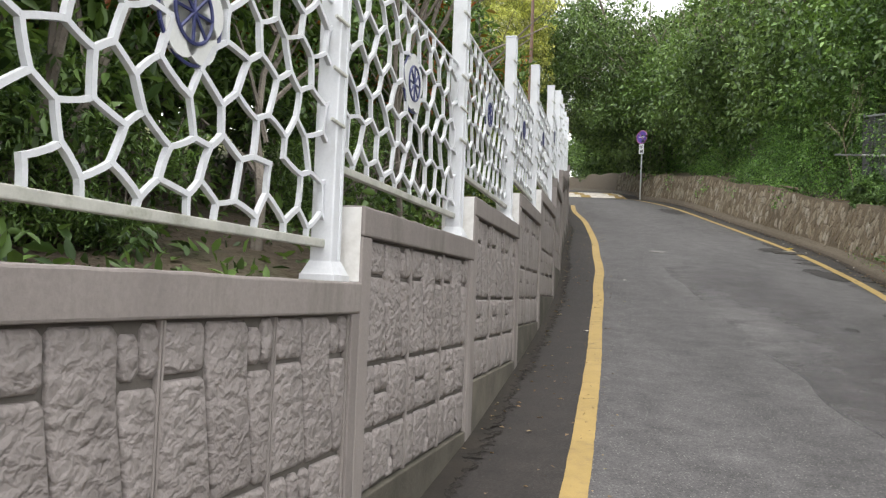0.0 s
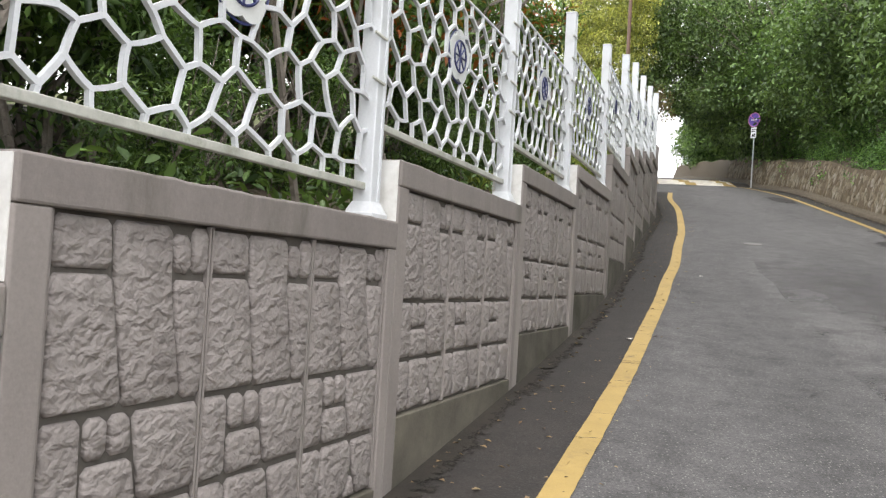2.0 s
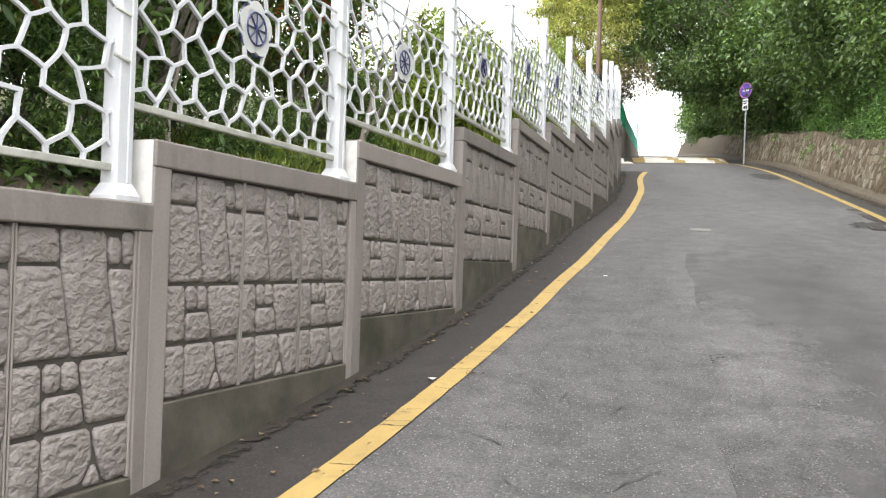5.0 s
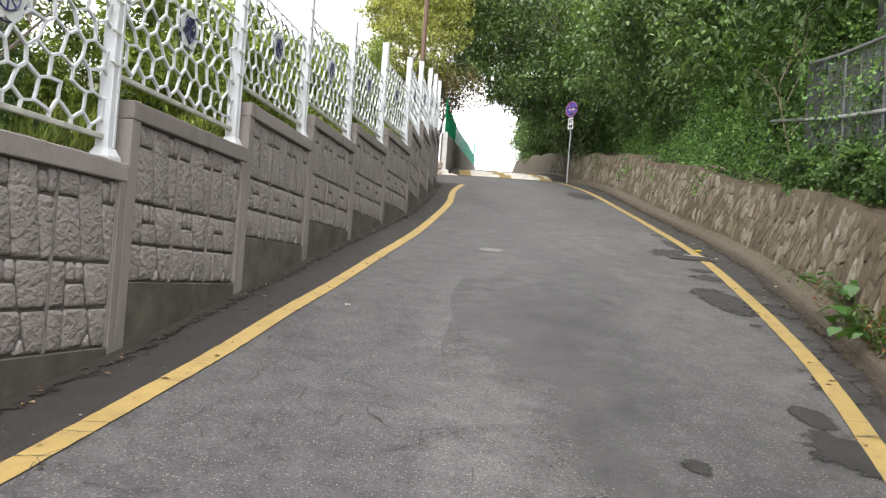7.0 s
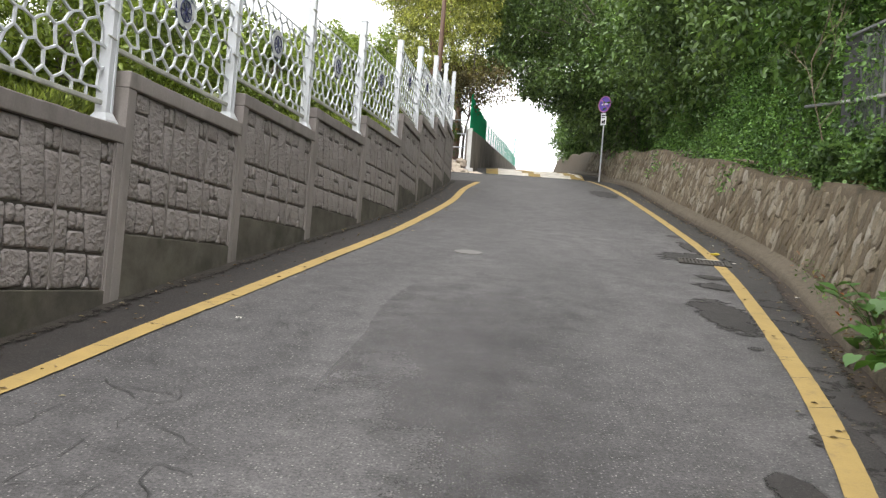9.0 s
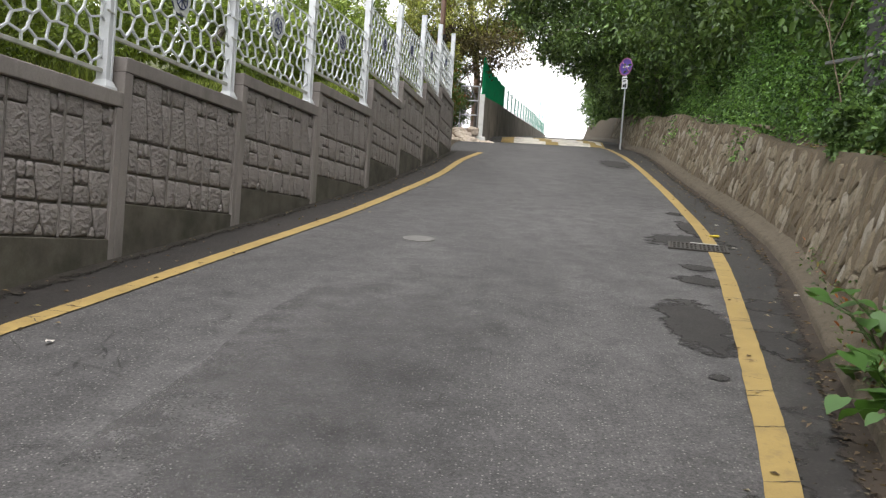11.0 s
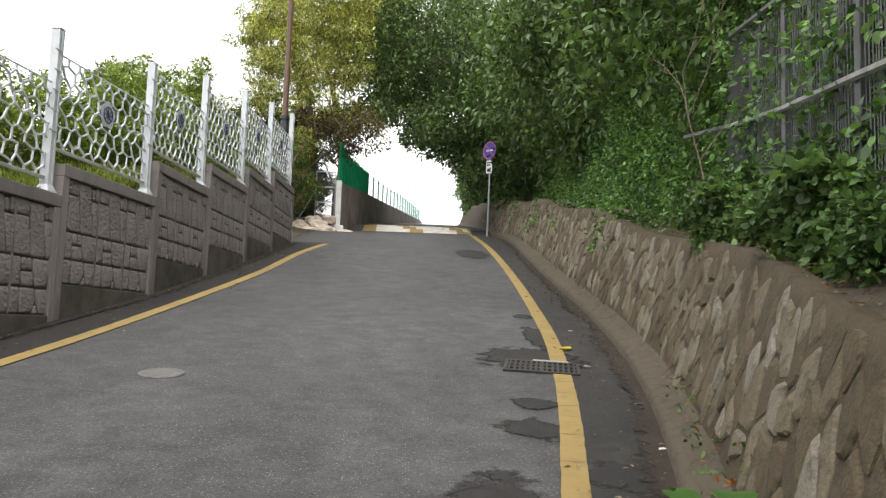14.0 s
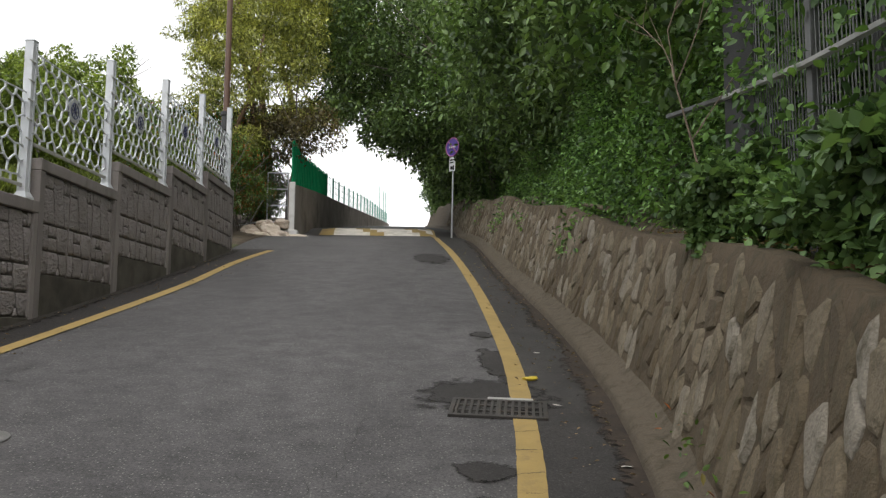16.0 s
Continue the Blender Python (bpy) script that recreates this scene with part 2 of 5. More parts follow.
M_BLUE = surface("blue_enamel", (0.035, 0.042, 0.13), 0.4, 80.0, 4.0, 0.1, relief=0.0005)
M_DISC = surface("pale_enamel", (0.60, 0.61, 0.60), 0.45, 80.0, 4.0, 0.06, relief=0.0005)
M_STEEL = surface("galvanised_steel", (0.42, 0.43, 0.44), 0.45, 80.0, 5.0, 0.12, relief=0.0008, metal=0.7)
M_IRON = surface("cast_iron", (0.040, 0.036, 0.032), 0.65, 80.0, 6.0, 0.25, stain=(0.065, 0.045, 0.03), stain_scale=7.0, relief=0.002, metal=0.15)
M_PIT_SHADE = surface("drain_pit_shade", (0.012, 0.011, 0.010), 0.9)
M_LID = surface("worn_steel_lid", (0.125, 0.119, 0.112), 0.7, 70.0, 14.0, 0.35, stain=(0.06, 0.056, 0.053), stain_scale=9.0, relief=0.003)
M_SOIL = surface("leafy_soil", (0.080, 0.060, 0.040), 0.95, 40.0, 2.0, 0.35, stain=(0.045, 0.055, 0.022), stain_scale=1.2, relief=0.012, relief2=(10.0, 0.05))
M_GUTTER = fading(surface("gutter_dirt", (0.030, 0.021, 0.014), 0.95, 60.0, 7.0, 0.45, stain=(0.055, 0.036, 0.022), stain_scale=9.0, relief=0.006), "uv", 0.55, 14.0)
# Damp dirt, coloured dark enough to hold the wall's contact shade too.
M_DIRT_SHADE = fading(surface("wall_foot_dirt", (0.017, 0.013, 0.009), 0.95, 60.0, 5.0, 0.4, relief=0.006), "uv", 0.55, 12.0)
M_GRASS_SOIL = surface("mossy_ground", (0.095, 0.105, 0.040), 0.95, 40.0, 2.0, 0.35, stain=(0.06, 0.05, 0.03), stain_scale=1.2, relief=0.015, relief2=(12.0, 0.05))
M_BASE = surface("mossy_concrete_base", (0.094, 0.085, 0.068), 0.9, 60.0, 3.0, 0.4, stain=(0.034, 0.036, 0.017), stain_scale=1.6, relief=0.004, vary=True)
M_BARK = surface("grey_bark", (0.185, 0.160, 0.135), 0.92, 40.0, 5.0, 0.3, relief=0.008, relief2=(18.0, 0.02), stretch=(1, 1, 0.25))
M_BARK_RED = surface("red_brown_bark", (0.17, 0.105, 0.07), 0.92, 40.0, 5.0, 0.3, relief=0.008, relief2=(18.0, 0.02), stretch=(1, 1, 0.25))
M_TWIG = surface("dry_twig", (0.20, 0.15, 0.11), 0.9, 60.0, 6.0, 0.2, relief=0.002)
M_GREEN = surface("green_panel_paint", (0.02, 0.36, 0.16), 0.9, 60.0, 2.0, 0.15, stain=(0.03, 0.20, 0.10), stain_scale=2.0, relief=0.001)
M_GREEN.node_tree.nodes["Principled BSDF"].inputs["Specular IOR Level"].default_value = 0.05
M_GREENWIRE = surface("green_wire_coat", (0.09, 0.30, 0.22), 0.5, 60.0, 3.0, 0.1, relief=0.0005)
M_PAINTED = surface("white_painted_concrete", (0.68, 0.67, 0.65), 0.8, 60.0, 3.0, 0.1, stain=(0.42, 0.40, 0.36), stain_scale=2.0, relief=0.002)
M_DARKWALL = surface("stained_render", (0.27, 0.235, 0.205), 0.92, 50.0, 1.2, 0.22, stain=(0.10, 0.085, 0.07), stain_scale=0.8, relief=0.004)
M_BOULDER = surface("pale_boulder", (0.50, 0.43, 0.36), 0.88, 40.0, 3.0, 0.2, stain=(0.30, 0.24, 0.18), stain_scale=2.2, relief=0.006, relief2=(7.0, 0.03), vary=True)
M_BROWN = surface("brown_pole_paint", (0.115, 0.062, 0.040), 0.5, 60.0, 3.0, 0.12, relief=0.001)
M_BLACK = surface("black_paint", (0.02, 0.02, 0.021), 0.5, 60.0, 3.0, 0.1, relief=0.001)
M_SIGN = surface("sign_violet_blue", (0.12, 0.07, 0.36), 0.4, 60.0, 5.0, 0.06, relief=0.0003)
M_SIGNRED = surface("sign_faded_red", (0.42, 0.16, 0.32), 0.4, 60.0, 5.0, 0.08, relief=0.0003)
M_SIGNWHITE = surface("sign_white", (0.74, 0.75, 0.77), 0.4, 60.0, 5.0, 0.04, relief=0.0003)
M_SLAT = surface("dull_fence_metal", (0.125, 0.127, 0.127), 0.6, 60.0, 2.0, 0.18, stain=(0.12, 0.115, 0.10), stain_scale=1.5, relief=0.001, metal=0.3)
M_RAILGREY = surface("weathered_rail_grey", (0.34, 0.335, 0.32), 0.65, 60.0, 4.0, 0.2, stain=(0.15, 0.14, 0.11), stain_scale=4.0, relief=0.001)
# Grey render with the overhanging trees' shade put into its colour.
M_SHADEWALL = surface("shade_dark_render", (0.036, 0.036, 0.036), 0.9, 40.0, 0.8, 0.25, stain=(0.02, 0.02, 0.019), stain_scale=0.7, relief=0.004)
M_PLASTIC = surface("yellow_wrapper", (0.55, 0.42, 0.03), 0.4, 50.0, 5.0, 0.15)
M_LITTER = surface("pale_litter", (0.62, 0.58, 0.52), 0.7, 50.0, 8.0, 0.2)
M_SHRUB = leaf_material("shrub_leaves", (0.024, 0.050, 0.019), (0.084, 0.140, 0.044))
M_OAK = leaf_material("oak_leaves", (0.024, 0.046, 0.019), (0.090, 0.140, 0.052))
M_LIME = leaf_material("pale_green_leaves", (0.070, 0.105, 0.025), (0.165, 0.215, 0.050))
M_CONIFER = leaf_material("conifer_sprays", (0.085, 0.098, 0.030), (0.270, 0.285, 0.085))
M_VINE = leaf_material("vine_leaves", (0.022, 0.054, 0.020), (0.112, 0.205, 0.062))
M_BUSH = leaf_material("bush_leaves", (0.034, 0.070, 0.027), (0.102, 0.168, 0.068))
M_RUST = leaf_material("photinia_leaves", (0.030, 0.062, 0.018), (0.085, 0.145, 0.030), (0.33, 0.10, 0.025), 0.13)
M_BIGLEAF = leaf_material("broad_weed_leaves", (0.026, 0.070, 0.018), (0.060, 0.130, 0.030), (0.45, 0.42, 0.03), 0.04)
M_PLUM = leaf_material("dusky_leaves", (0.030, 0.026, 0.014), (0.085, 0.070, 0.032))
M_GRASS = leaf_material("grass_blades", (0.080, 0.115, 0.025), (0.19, 0.23, 0.055))
M_DEADLEAF = leaf_material("fallen_leaves", (0.050, 0.030, 0.018), (0.170, 0.118, 0.075), (0.34, 0.29, 0.22), 0.12, gloss=0.7)


# ---- plan ----
def curve_of(points):
    """A smooth function through (station, value) pairs."""
    xs, ys = np.array([p[0] for p in points], float), np.array([p[1] for p in points], float)
    m = np.gradient(ys, xs)

    def f(s):
        s = min(max(s, xs[0]), xs[-1])
        i = min(max(int(np.searchsorted(xs, s)) - 1, 0), len(xs) - 2)
        h = xs[i + 1] - xs[i]
        u = (s - xs[i]) / h
        return float((2 * u**3 - 3 * u**2 + 1) * ys[i] + (u**3 - 2 * u**2 + u) * h * m[i]
                     + (3 * u**2 - 2 * u**3) * ys[i + 1] + (u**3 - u**2) * h * m[i + 1])
    return f


road_z = curve_of([(-400, -40), (-60, -7.2), (-25, -2.9), (-10, -1.15), (0, 0.08), (4, 0.58), (6.6, 0.93), (8.6, 1.21), (10.6, 1.55), (13.1, 2.02),
                   (16.3, 2.57), (18, 2.87), (24, 3.97), (29.3, 4.97), (34, 5.72), (37, 6.15), (38.6, 6.36), (40.4, 6.78), (42, 7.02), (46, 7.58),
                   (52, 8.38), (58, 9.2), (64, 10.0), (70, 10.75), (80, 11.8), (100, 13.0), (130, 13.5), (400, 13)])
left_line = curve_of([(-12, -3.6), (-6, -1.75), (-2.5, -0.75), (0.5, 0.05), (4.04, 0.89), (5.4, 1.17), (7.2, 1.53), (9.4, 1.94), (10.9, 2.23), (12.0, 2.42), (13.0, 2.62),
                      (15.6, 3.02), (17.6, 3.34), (20.3, 3.68), (23.1, 3.98), (26.2, 4.16), (28.6, 4.46)])
right_line = curve_of([(-12, -0.6), (-6, 1.0), (-2, 2.1), (2, 3.45), (5, 4.6), (7.5, 5.4), (9.63, 6.04), (11.4, 6.51), (13, 6.82), (14.7, 7.13), (15.9, 7.34), (17, 7.50), (18.3, 7.65),
                       (20.7, 7.82), (24.4, 8.0), (29, 8.11), (33, 8.2), (38, 8.4), (42, 8.5), (46, 8.4)])
kerb_x = curve_of([(-400, -80), (-60, -12), (-12, 0.2), (-6, 1.9), (-2, 3.05), (2, 4.3), (5, 5.2), (7.6, 5.95), (9.8, 6.52), (11.64, 7.02), (12.55, 7.20), (13.84, 7.46), (14.73, 7.67), (15.6, 7.86), (16.87, 8.08), (18.15, 8.24),
                   (19.6, 8.36), (22.4, 8.48), (25, 8.58), (28, 8.72), (31, 8.90), (35.6, 9.1), (41, 9.25), (46, 9.3), (52, 9.4), (60, 9.6), (70, 9.95), (80, 10.5), (400, 40)])

# Boundary wall: pillar places (front face) and the level of each bay's coping.
PILLARS = [(-3.05, -6.95), (-2.45, -5.0), (-1.86, -3.04), (-1.30, -1.09), (-0.74, 0.87), (-0.185, 2.785), (0.32, 4.74), (0.775, 6.77), (1.175, 8.67), (1.585, 10.64),
           (1.92, 12.55), (2.20, 14.50), (2.50, 16.48), (2.82, 18.46), (3.15, 20.43), (3.32, 22.39), (3.50, 24.37), (3.62, 26.36), (3.74, 28.35)]
COPING = [0.38, 0.68, 0.98, 1.28, 1.62, 1.928, 2.215, 2.503, 2.785, 3.198, 3.612, 3.905, 4.195, 4.509, 4.956, 5.33, 5.69, 6.00]
wall_x = curve_of([(-400, -80), (-60, -19)] + [(y, x) for x, y in PILLARS] + [(34, 3.6), (46, 4.2), (80, 8), (400, 50)])
coping_z = curve_of([(-400, -38), (-60, -6.6)] + [(y + 1.0, z) for (x, y), z in zip(PILLARS, COPING)] + [(34, 6.4), (46, 7.6), (80, 11.8), (400, 13)])


# ---- mesh helpers ----
def mesh_of(name, verts, faces, material, smooth=False):
    me = bpy.data.meshes.new(name)
    me.from_pydata(verts, [], faces)
    me.materials.append(material)
    if smooth:
        me.polygons.foreach_set("use_smooth", [True] * len(me.polygons))
    me.update()
    return me


def part(name, data, material, parent, label=""):
    """One mesh object, from a bmesh or a mesh, under a thing or a part."""
    if isinstance(data, bmesh.types.BMesh):
        me = bpy.data.meshes.new(name)
        data.to_mesh(me)
        data.free()
        me.materials.append(material)
    else:
        me = data
    ob = new(name, me)
    if parent:
        ob.parent = parent
    if label:
        tagged(ob, label)
    return ob


def box(bm, x0, x1, y0, y1, z0, z1, bevel=0.0):
    r = bmesh.ops.create_cube(bm, size=1.0, matrix=Matrix.Translation(((x0 + x1) / 2, (y0 + y1) / 2, (z0 + z1) / 2)) @ Matrix.Diagonal((x1 - x0, y1 - y0, z1 - z0, 1)))
    if bevel:
        edges = {e for v in r["verts"] for e in v.link_edges}
        bmesh.ops.bevel(bm, geom=list(edges), offset=bevel, segments=2, profile=0.5, affect="EDGES")


def tube(bm, p, q, r0, r1, sides=8, caps=True):
    p, q = Vector(p), Vector(q)
    d = q - p
    m = Matrix.Translation((p + q) / 2) @ d.to_track_quat("Z", "Y").to_matrix().to_4x4()
    bmesh.ops.create_cone(bm, cap_ends=caps, segments=sides, radius1=r0, radius2=r1, depth=d.length, matrix=m)


def ribbon(left, right, material, name, thick=0.0):
    """A strip between two lines of points."""
    n = len(left)
    verts = list(left) + list(right)
    faces = [(i, n + i, n + i + 1, i + 1) for i in range(n - 1)]
    me = mesh_of(name, verts, faces, material)
    uv = me.uv_layers.new(name="across")
    for loop in me.loops:
        uv.data[loop.index].uv = (0.0 if loop.vertex_index < n else 1.0, 0.0)
    return me


def structure(name, me, label, category):
    ob = new(name, me)
    return tagged(ob, label, category, kind="structure")


def frange(a, b, step):
    return [a + (b - a) * i / max(1, round((b - a) / step)) for i in range(max(1, round((b - a) / step)) + 1)]


# ---- ground, road, lines, kerb ----
def ground_mesh():
    ys = [-400, -200, -100, -60, -40, -25] + frange(-16, 52, 0.5) + [56, 60, 66, 72, 80, 100, 140, 220, 400]
    offs_l = [300, 120, 60, 30, 18, 12, 8, 6, 4.5, 3.4, 2.5, 1.8, 1.2, 0.7, 0.35, 0.16]
    offs_r = [0.62, 0.8, 1.1, 1.6, 2.2, 3, 4, 5.5, 7.5, 10, 14, 20, 30, 60, 120, 300]
    verts, ncol = [], len(offs_l) + len(offs_r) + 2
    for y in ys:
        far = min(1.0, max(0.0, (abs(y - 18) - 34) / 30))
        zr, wx, kx = road_z(y), wall_x(y), kerb_x(y)
        gate = 1.0 if y < 28.0 else max(0.0, 1 - (y - 28.0) / 1.0)
        for o in offs_l:
            rise = (coping_z(y) - 0.16 - zr) * gate
            rise += min(o, 10) * 0.10 - max(0, o - 14) * 0.04
            bumpy = noise.noise((o * 0.6, y * 0.6, 3.1)) * min(0.16, 0.05 * o)
            z = zr + (rise * (1 - far)) + bumpy
            verts.append((wx - o, y, max(z, zr - 8)))
        verts += [(wx - 0.15, y, zr - 0.35), (kx + 0.3, y, zr - 0.35)]
        for o in offs_r:
            rise = 1.05 + min(max(o - 0.8, 0), 9) * 0.30 - max(0, o - 14) * 0.06
            bumpy = noise.noise((o * 0.6, y * 0.6, 7.7)) * min(0.2, 0.06 * o)
            z = zr + rise * (1 - far) + bumpy
            verts.append((kx + o, y, max(z, zr - 8)))
    faces = [(r * ncol + c, r * ncol + c + 1, (r + 1) * ncol + c + 1, (r + 1) * ncol + c) for r in range(len(ys) - 1) for c in range(ncol - 1)]
    me = mesh_of("ground", verts, faces, M_SOIL, True)
    me.materials.append(M_GRASS_SOIL)
    for p in me.polygons:
        c = p.index % (ncol - 1)
        p.material_index = 1 if c < len(offs_l) and 10.0 < ys[p.index // (ncol - 1)] < 30 else 0
    return me


structure("ground", ground_mesh(), "sloping ground of leafy soil and moss on both sides", "ground")


def strip_mesh(name, x0, x1, ys, cols, material, lift=0.0, wobble=0.0):
    verts, faces = [], []
    for y in ys:
        a, b = x0(y), x1(y)
        for c in range(cols + 1):
            x = a + (b - a) * c / cols
            verts.append((x, y, road_z(y) + lift + wobble * noise.noise((x * 0.8, y * 0.8, 0))))
    w = cols + 1
    for r in range(len(ys) - 1):
        for c in range(cols):
            faces.append((r * w + c, r * w + c + 1, (r + 1) * w + c + 1, (r + 1) * w + c))
    return mesh_of(name, verts, faces, material, True)


ROAD_YS = frange(-14, 96, 0.25)
structure("road", strip_mesh("road", lambda y: left_line(y) - 0.02 if y < 28 else wall_x(y) - 1.0, lambda y: right_line(y) + 0.1 if y < 40 else kerb_x(y) + 0.1, ROAD_YS, 12, M_ROAD, 0.0, 0.003),
          "grey worn asphalt lane climbing a hill", "road")
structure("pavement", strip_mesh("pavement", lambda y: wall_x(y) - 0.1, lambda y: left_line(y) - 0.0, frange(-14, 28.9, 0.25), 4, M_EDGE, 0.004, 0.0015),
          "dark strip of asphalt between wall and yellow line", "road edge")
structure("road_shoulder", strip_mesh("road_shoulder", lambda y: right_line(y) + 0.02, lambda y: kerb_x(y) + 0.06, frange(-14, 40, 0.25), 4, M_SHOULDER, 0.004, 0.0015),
          "damp asphalt shoulder along the kerb, darkened further for shade", "road edge")


def line_mesh(name, centre, y0, y1, width, lift):
    left, right = [], []
    rnd = random.Random(name)
    for y in frange(y0, y1, 0.1):
        d = (centre(y + 0.1) - centre(y - 0.1)) / 0.2
        k = 1 / math.sqrt(1 + d * d)
        for row, sgn in ((left, -1), (right, 1)):
            o = sgn * (width / 2 + rnd.uniform(-0.004, 0.002))
            row.append((centre(y) + o * k, y - o * d * k, road_z(y - o * d * k) + lift))
    return ribbon(left, right, M_YELLOW, name)


def yellow_line(y0, y1, centre, width=0.15):
    return tagged(new("road_marking", line_mesh("road_marking%d" % int(y0 * 10), centre, y0, y1, width, 0.0095)), "solid yellow edge line painted on the asphalt", "road line", "yellow edge lines", "structure")


yellow_line(-13.5, 28.6, left_line, 0.145)
yellow_line(-13.5, 16.98, right_line, 0.145)
yellow_line(17.3, 45.0, right_line, 0.145)


def kerb_mesh():
    prof = [(-0.02, -0.12), (0.0, 0.055), (0.02, 0.085), (0.06, 0.10), (0.14, 0.115), (0.21, 0.17), (0.30, 0.22)]
    verts, faces, ys = [], [], frange(-14, 78, 0.2)
    for y in ys:
        for i, (o, h) in enumerate(prof):
            n = noise.noise((y * 1.7, i * 3.0, 1.0))
            verts.append((kerb_x(y) + o + 0.012 * n, y, road_z(y) + h + (0.012 * n if i else 0)))
    w = len(prof)
    for r in range(len(ys) - 1):
        for c in range(w - 1):
            faces.append((r * w + c, r * w + c + 1, (r + 1) * w + c + 1, (r + 1) * w + c))
    return mesh_of("kerb", verts, faces, M_KERB, True)


structure("kerb", kerb_mesh(), "worn low concrete kerb with a sloped top below the stone wall", "kerb")

# ---- boundary wall with cast stone panels ----


def stone_outlines():
    """The repeated cast pattern, in a unit 0.59 wide and 1.0 high: corner lists (u, v), v down from the top."""
    u, w = [], 0.59
    u.append([(0.0, 0.0), (0.186, 0.0), (0.197, 0.126), (0.0, 0.126)])
    u.append([(0.0, 0.142), (0.200, 0.142), (0.262, 0.484), (0.0, 0.486)])
    u.append([(0.200, 0.0), (0.424, 0.0), (0.436, 0.15), (0.494, 0.488), (0.272, 0.488), (0.212, 0.15)])
    u.append([(0.436, 0.022), (0.508, 0.022), (0.512, 0.130), (0.444, 0.130)])
    u.append([(0.520, 0.0), (w, 0.0), (w, 0.130), (0.524, 0.130)])
    u.append([(0.448, 0.152), (w, 0.152), (w, 0.490), (0.508, 0.490)])
    u.append([(0.0, 0.506), (0.126, 0.506), (0.132, 0.752), (0.0, 0.754)])
    u.append([(0.146, 0.506), (0.216, 0.506), (0.220, 0.612), (0.146, 0.612)])
    u.append([(0.232, 0.506), (0.300, 0.506), (0.312, 0.612), (0.234, 0.612)])
    u.append([(0.148, 0.632), (0.318, 0.628), (0.344, 0.752), (0.148, 0.754)])
    u.append([(0.318, 0.508), (w, 0.508), (w, 0.756), (0.362, 0.754)])
    u.append([(0.0, 0.774), (0.136, 0.774), (0.132, 1.0), (0.0, 1.0)])
    u.append([(0.152, 0.774), (0.372, 0.776), (0.396, 0.885), (0.338, 0.985), (0.148, 1.0)])
    u.append([(0.394, 0.778), (w, 0.778), (w, 1.0), (0.462, 1.0), (0.418, 0.885)])
    u.append([(0.404, 0.912), (0.444, 1.0), (0.350, 1.0)])
    return u


def cast_stone_mesh(outline, seed, width, height):
    """A shallow cushion with rounded corners and an uneven face. It stands out to -y."""
    rnd = random.Random(seed)
    pts, n = [], len(outline)
    for i in range(n):
        p, prev, nxt = Vector(outline[i]), Vector(outline[i - 1]), Vector(outline[(i + 1) % n])
        for q in (prev, nxt):
            d = (q - p)
            pts.append(p + d.normalized() * min(0.016, d.length * 0.28))
    c = sum(pts, Vector((0, 0))) / len(pts)
    verts, k = [], len(pts)
    for inset, depth in ((-0.0015, 0.012), (-0.0005, -0.002), (0.005, -0.009), (0.016, -0.0115)):
        for p in pts:
            d = c - p
            q = p + d.normalized() * min(inset * 1.25, d.length * 0.55)
            j = rnd.uniform(-0.0022, 0.0022)
            verts.append((q.x + j, depth + rnd.uniform(-0.001, 0.001), -q.y * height + j))
    faces = []
    for r in range(3):
        for i in range(k):
            faces.append((r * k + i, r * k + (i + 1) % k, (r + 1) * k + (i + 1) % k, (r + 1) * k + i))
    faces.append(tuple(3 * k + i for i in range(k)))
    return mesh_of("stone", verts, faces, M_STONE, True)


PANEL_H = 1.035
COPING_H = 0.122
UNITS = stone_outlines()
STONES = [cast_stone_mesh(o, 11 + i, 0.59, PANEL_H) for i, o in enumerate(UNITS)]

wall_left = tagged(new("wall_left"), "grey concrete boundary wall with cast stone-pattern panels, stepped uphill", "boundary wall", kind="structure")


def bay_body(length):
    bm = bmesh.new()
    deep = 2.4
    box(bm, 0.0, 0.112, 0.0, 0.2, -deep, -COPING_H - 0.001, 0.006)
    box(bm, length - 0.075, length, 0.0, 0.2, -deep, -COPING_H - 0.001, 0.006)
    return bm


def bay_base(length):
    bm = bmesh.new()
    box(bm, 0.1125, length - 0.0755, 0.0, 0.2, -2.4, -COPING_H - PANEL_H - 0.024, 0.006)
    return bm


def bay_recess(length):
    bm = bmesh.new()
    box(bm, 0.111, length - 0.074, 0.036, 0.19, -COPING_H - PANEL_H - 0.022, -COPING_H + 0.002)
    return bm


def bay_seams(length):
    """The thin upright ribs at the panel's sides and between its units."""
    bm = bmesh.new()
    foot = -COPING_H - PANEL_H - 0.020
    for x in (0.1195, length - 0.0825):
        box(bm, x - 0.0065, x + 0.0065, 0.010, 0.037, foot, -COPING_H - 0.001, 0.004)
    for k in (1, 2):
        x = 0.134 + (0.592 * k - 0.001) * (length - 0.219) / 1.755
        for o in (-0.0072, 0.0072):
            box(bm, x + o - 0.0042, x + o + 0.0042, 0.0175, 0.037, foot, -COPING_H - 0.001, 0.003)
    return bm


def coping_bar(length, seed):
    """The wall's flush top band, with a worn upper edge."""
    bm = bmesh.new()
    box(bm, 0.0, length, -0.005, 0.225, -COPING_H, 0.0, 0.009)
    cuts = [e for e in bm.edges if abs(e.verts[0].co.x - e.verts[1].co.x) > 1]
    bmesh.ops.subdivide_edges(bm, edges=cuts, cuts=30)
    for v in bm.verts:
        top = 1.0 if v.co.z > -0.03 else 0.35
